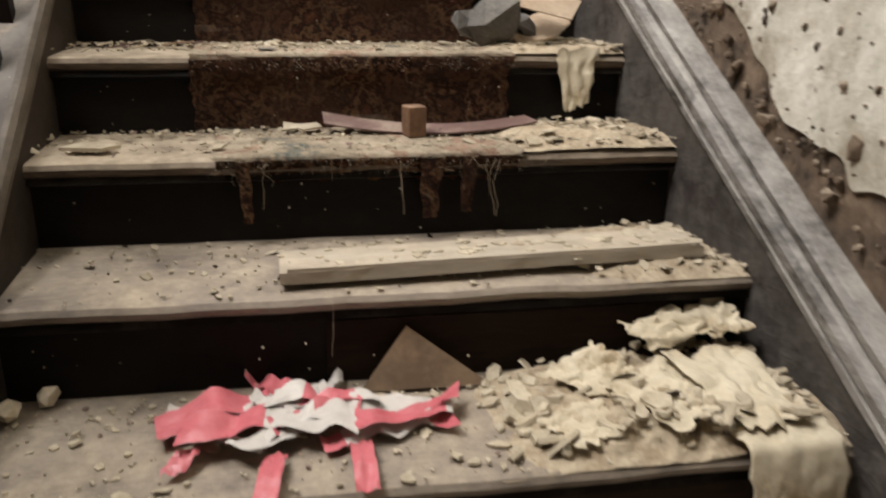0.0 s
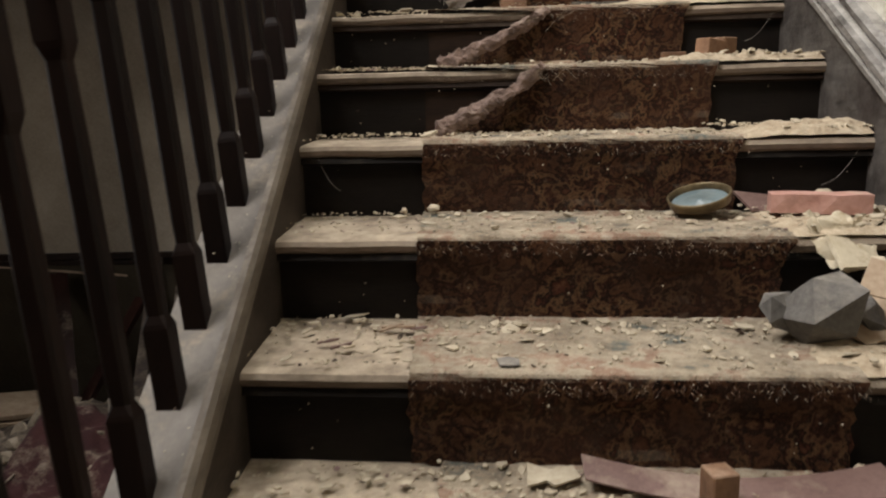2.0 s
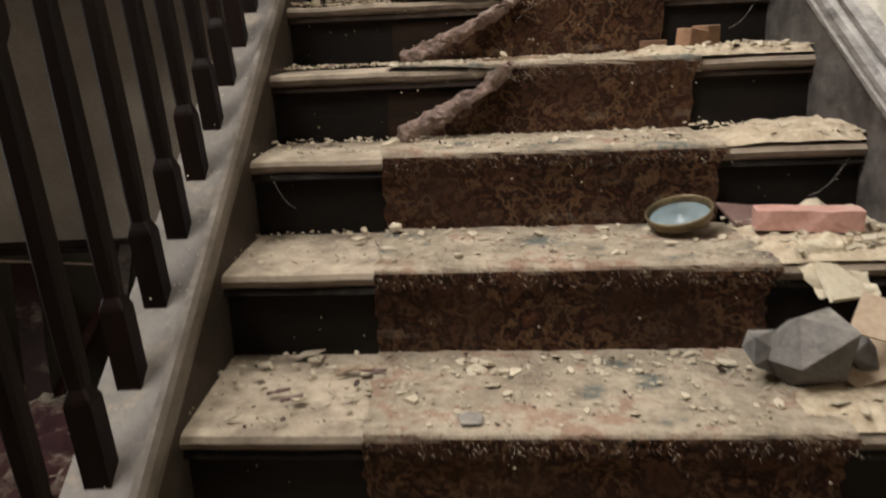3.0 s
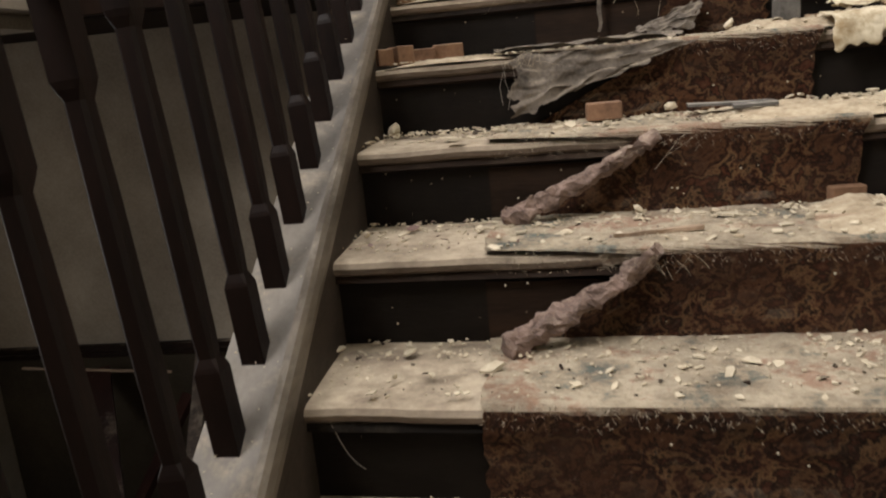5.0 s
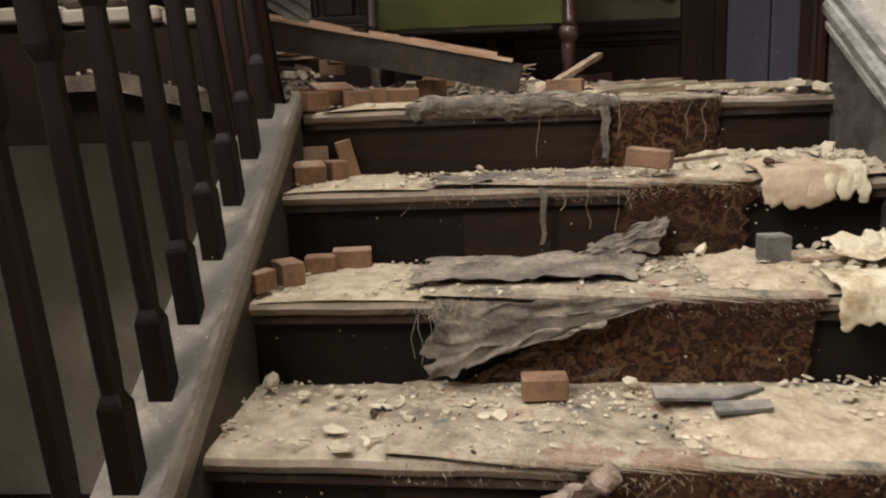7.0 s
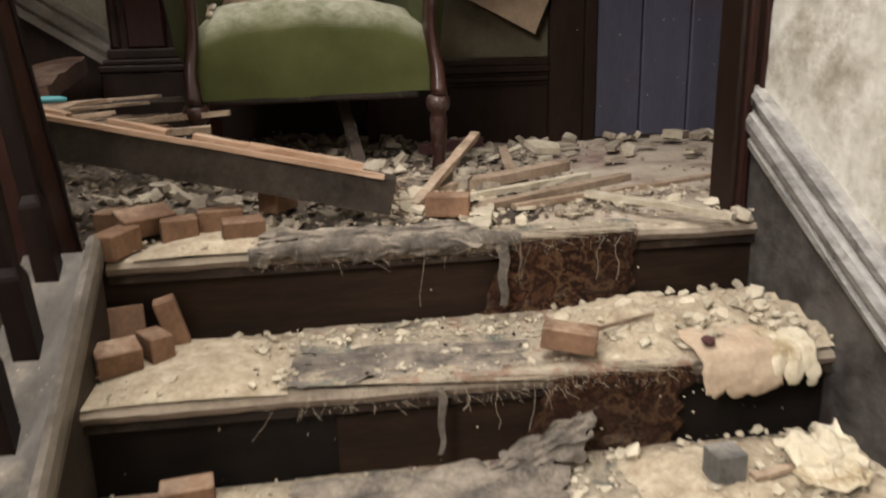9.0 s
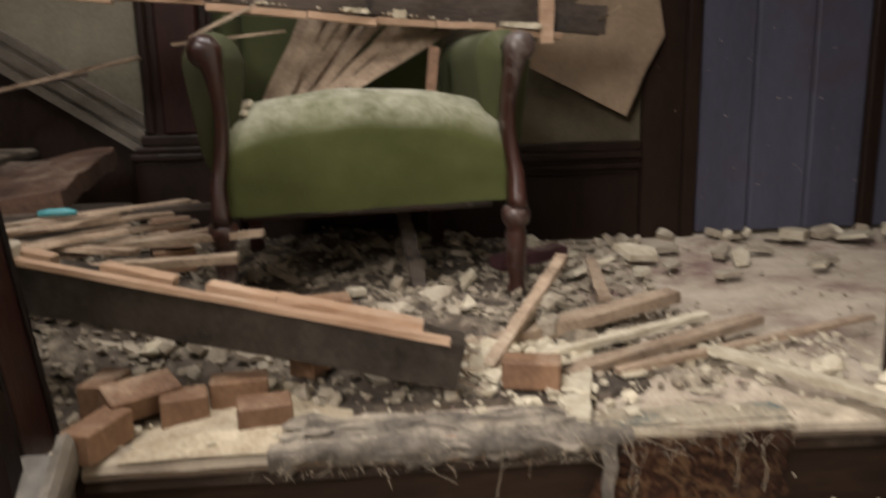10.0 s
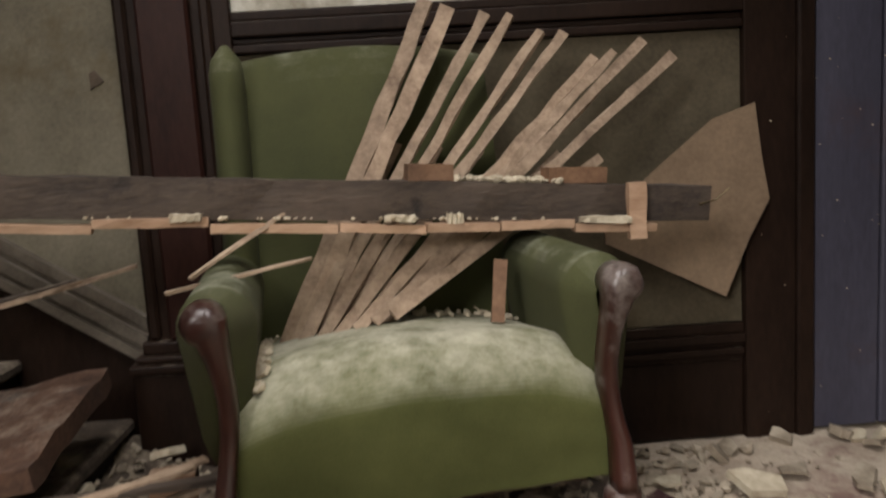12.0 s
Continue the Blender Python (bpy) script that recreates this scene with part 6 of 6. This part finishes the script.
# ---- clutter in the hall beside the stair ----
bm = bmesh.new()
box(bm, (-2.698, HALL - 0.035, 0.09), (-0.17, HALL, 0.13), 0.006)
box(bm, (-2.698, HALL - 0.022, 0.055), (-0.17, HALL, 0.0895), 0.006)
solo("dado_rail", bm, M["joinery"], "dark dado rail on the hall wall", "rail", kind="structure")
bm = bmesh.new()
box(bm, (-2.698, HALL - 0.012, -1.08), (-0.17, HALL, 0.0545), 0.003)
solo("dado_boarding", bm, M["under_wall"], "brown grimy dado under the hall rail", "dado", kind="structure")
for a, b, w, mt in (((-1.62, 4.35, -1.0), (-2.02, 5.15, 0.02), 0.12, "red_wood"), ((-1.3, 4.2, -0.95), (-1.42, 5.18, 0.1), 0.07, "grey_wood"), ((-1.85, 4.55, -0.9), (-1.5, 5.1, -0.12), 0.08, "red_wood"),
                    ((-1.1, 4.0, -1.0), (-1.25, 5.1, 0.0), 0.06, "grey_wood"), ((-2.3, 4.95, 0.12), (-1.55, 5.05, 0.03), 0.012, "lath")):
    bm = bmesh.new()
    bar(bm, a, b, w, max(0.012, w * 0.4), (0, 0, 1), 0.003, 10, rd)
    solo("broken_timber", bm, M[mt], "broken brown timber leaning in the dark hall", "timber", "timbers in the hall")


def hall_heap(x, y):
    return -0.93 + 0.5 * math.exp(-((x + 1.55) / 0.7) ** 2 - ((y - 4.1) / 0.8) ** 2) + 0.06 * nz(x, y, 2, 3) + 0.03 * nz(x, y, 1, 9)


bm = bmesh.new()
sheet(bm, lambda u, v: (-2.6 + 2.45 * u, 1.6 + 3.3 * v, max(-1.075, hall_heap(-2.6 + 2.45 * u, 1.6 + 3.3 * v))), 60, 80)
solo("hall_heap", bm, M["soil"], "dark heap of mortar and rubbish on the hall floor", "rubble", kind="stuff")


def cloth(u, v):
    x, y = -1.55 + 0.5 * u, 3.45 + 0.75 * v
    fold = 0.05 * abs(nz(u, v, 1, 5)) + 0.03 * nz(u, v, 3, 9)
    return (x + 0.05 * nz(u, v, 5, 4), y + 0.05 * nz(u, v, 7, 4), hall_heap(x, y) + 0.03 + fold)


bm = bmesh.new()
sheet(bm, cloth, 40, 44)
thicken(bm, 0.006)
solo("red_cloth_heap", bm, M["red_cloth"], "dull red cloth thrown over a heap in the hall", "cloth", smooth=True)
bm = bmesh.new()
for i in range(420):
    x, y = rd.uniform(-2.2, -0.25), rd.uniform(1.8, 4.7)
    (lump if i % 2 else flake)(bm, (x, y, hall_heap(x, y) + 0.01), *((rd.uniform(0.015, 0.07), rd) if i % 2 else (rd.uniform(0.02, 0.09), 0.008, rd, 0.5)))
solo("hall_rubble", bm, M["stone"], "rubble strewn over the hall floor", "rubble", kind="stuff")
for i in range(4):
    bm = bmesh.new()
    box(bm, (-0.2, -0.16, 0.0), (0.2, 0.16, 0.03), 0.004)
    for v in bm.verts:
        v.co.z += 0.02 * nz(v.co.x, v.co.y, i, 6)
    ob = solo("card_box", bm, M["tan_paper"], "flattened tan cardboard box lying on the hall heap", "box", "stacked card boxes")
    ob.matrix_world = pose(-2.12 + 0.03 * i, 4.5 + 0.04 * i, hall_heap(-2.1, 4.5) + 0.02 + 0.034 * i, 4, 10, 15 + 9 * i)
bm = bmesh.new()
tube(bm, [(-1.3, 4.3, -0.58), (-1.3, 4.305, -0.56), (-1.29, 4.33, -0.43), (-1.29, 4.335, -0.42)], [0.05, 0.075, 0.085, 0.08], 20)
solo("pale_pot", bm, M["pale_plank"], "pale round pot standing on the hall heap", "pot", smooth=True)

# knocked hole in the plaster beside the pilaster, and pale specks on the door and panelling
bm = bmesh.new()
flake(bm, (0, 0, 0), 0.03, 0.003, random.Random(2), 0.0)
hole = solo("plaster_scar", bm, M["soil"], "dark knocked scar in the green plaster", "scar")
hole.matrix_world = pose(-0.346, BACK - 0.0005, 2.87, 90, 0, 0)
bm = bmesh.new()
for i in range(60):
    x = rd.uniform(1.33, 2.2)
    out = 0.034 if x > 1.5 else (0.037 if x > 1.316 else 0.014)
    bmesh.ops.create_icosphere(bm, subdivisions=1, radius=rd.uniform(0.0008, 0.0026), matrix=Matrix.Translation((x, BACK - out, rd.uniform(1.85, 3.0) if x > 1.32 else rd.uniform(1.85, 2.0))))
solo("wall_specks", bm, M["flake"], "pale plaster specks on the door and panelling", "specks", kind="stuff")
# dust specks and chips caught on balusters and string
bm = bmesh.new()
for i in range(160):
    y = rd.uniform(0.9, 4.0)
    lump(bm, (rd.uniform(-0.12, -0.005), y, 0.18 * (y - 1.14) / 0.3007 + rd.choice((0.035, 0.06))), rd.uniform(0.0015, 0.004), rd)
solo("string_crumbs", bm, M["flake"], "plaster crumbs resting on the string capping", "crumbs", kind="stuff")

bm = bmesh.new()
for i in range(70):
    f = rd.random()
    flake(bm, P0.lerp(P1, f) + Vector((0, rd.uniform(-0.045, 0.055), 0.0115)), rd.uniform(0.004, 0.022) * (0.5 + f), 0.002, rd, 0.08)
solo("plank_chips", bm, M["flake"], "plaster flakes scattered on the fallen plank", "plaster", kind="stuff")
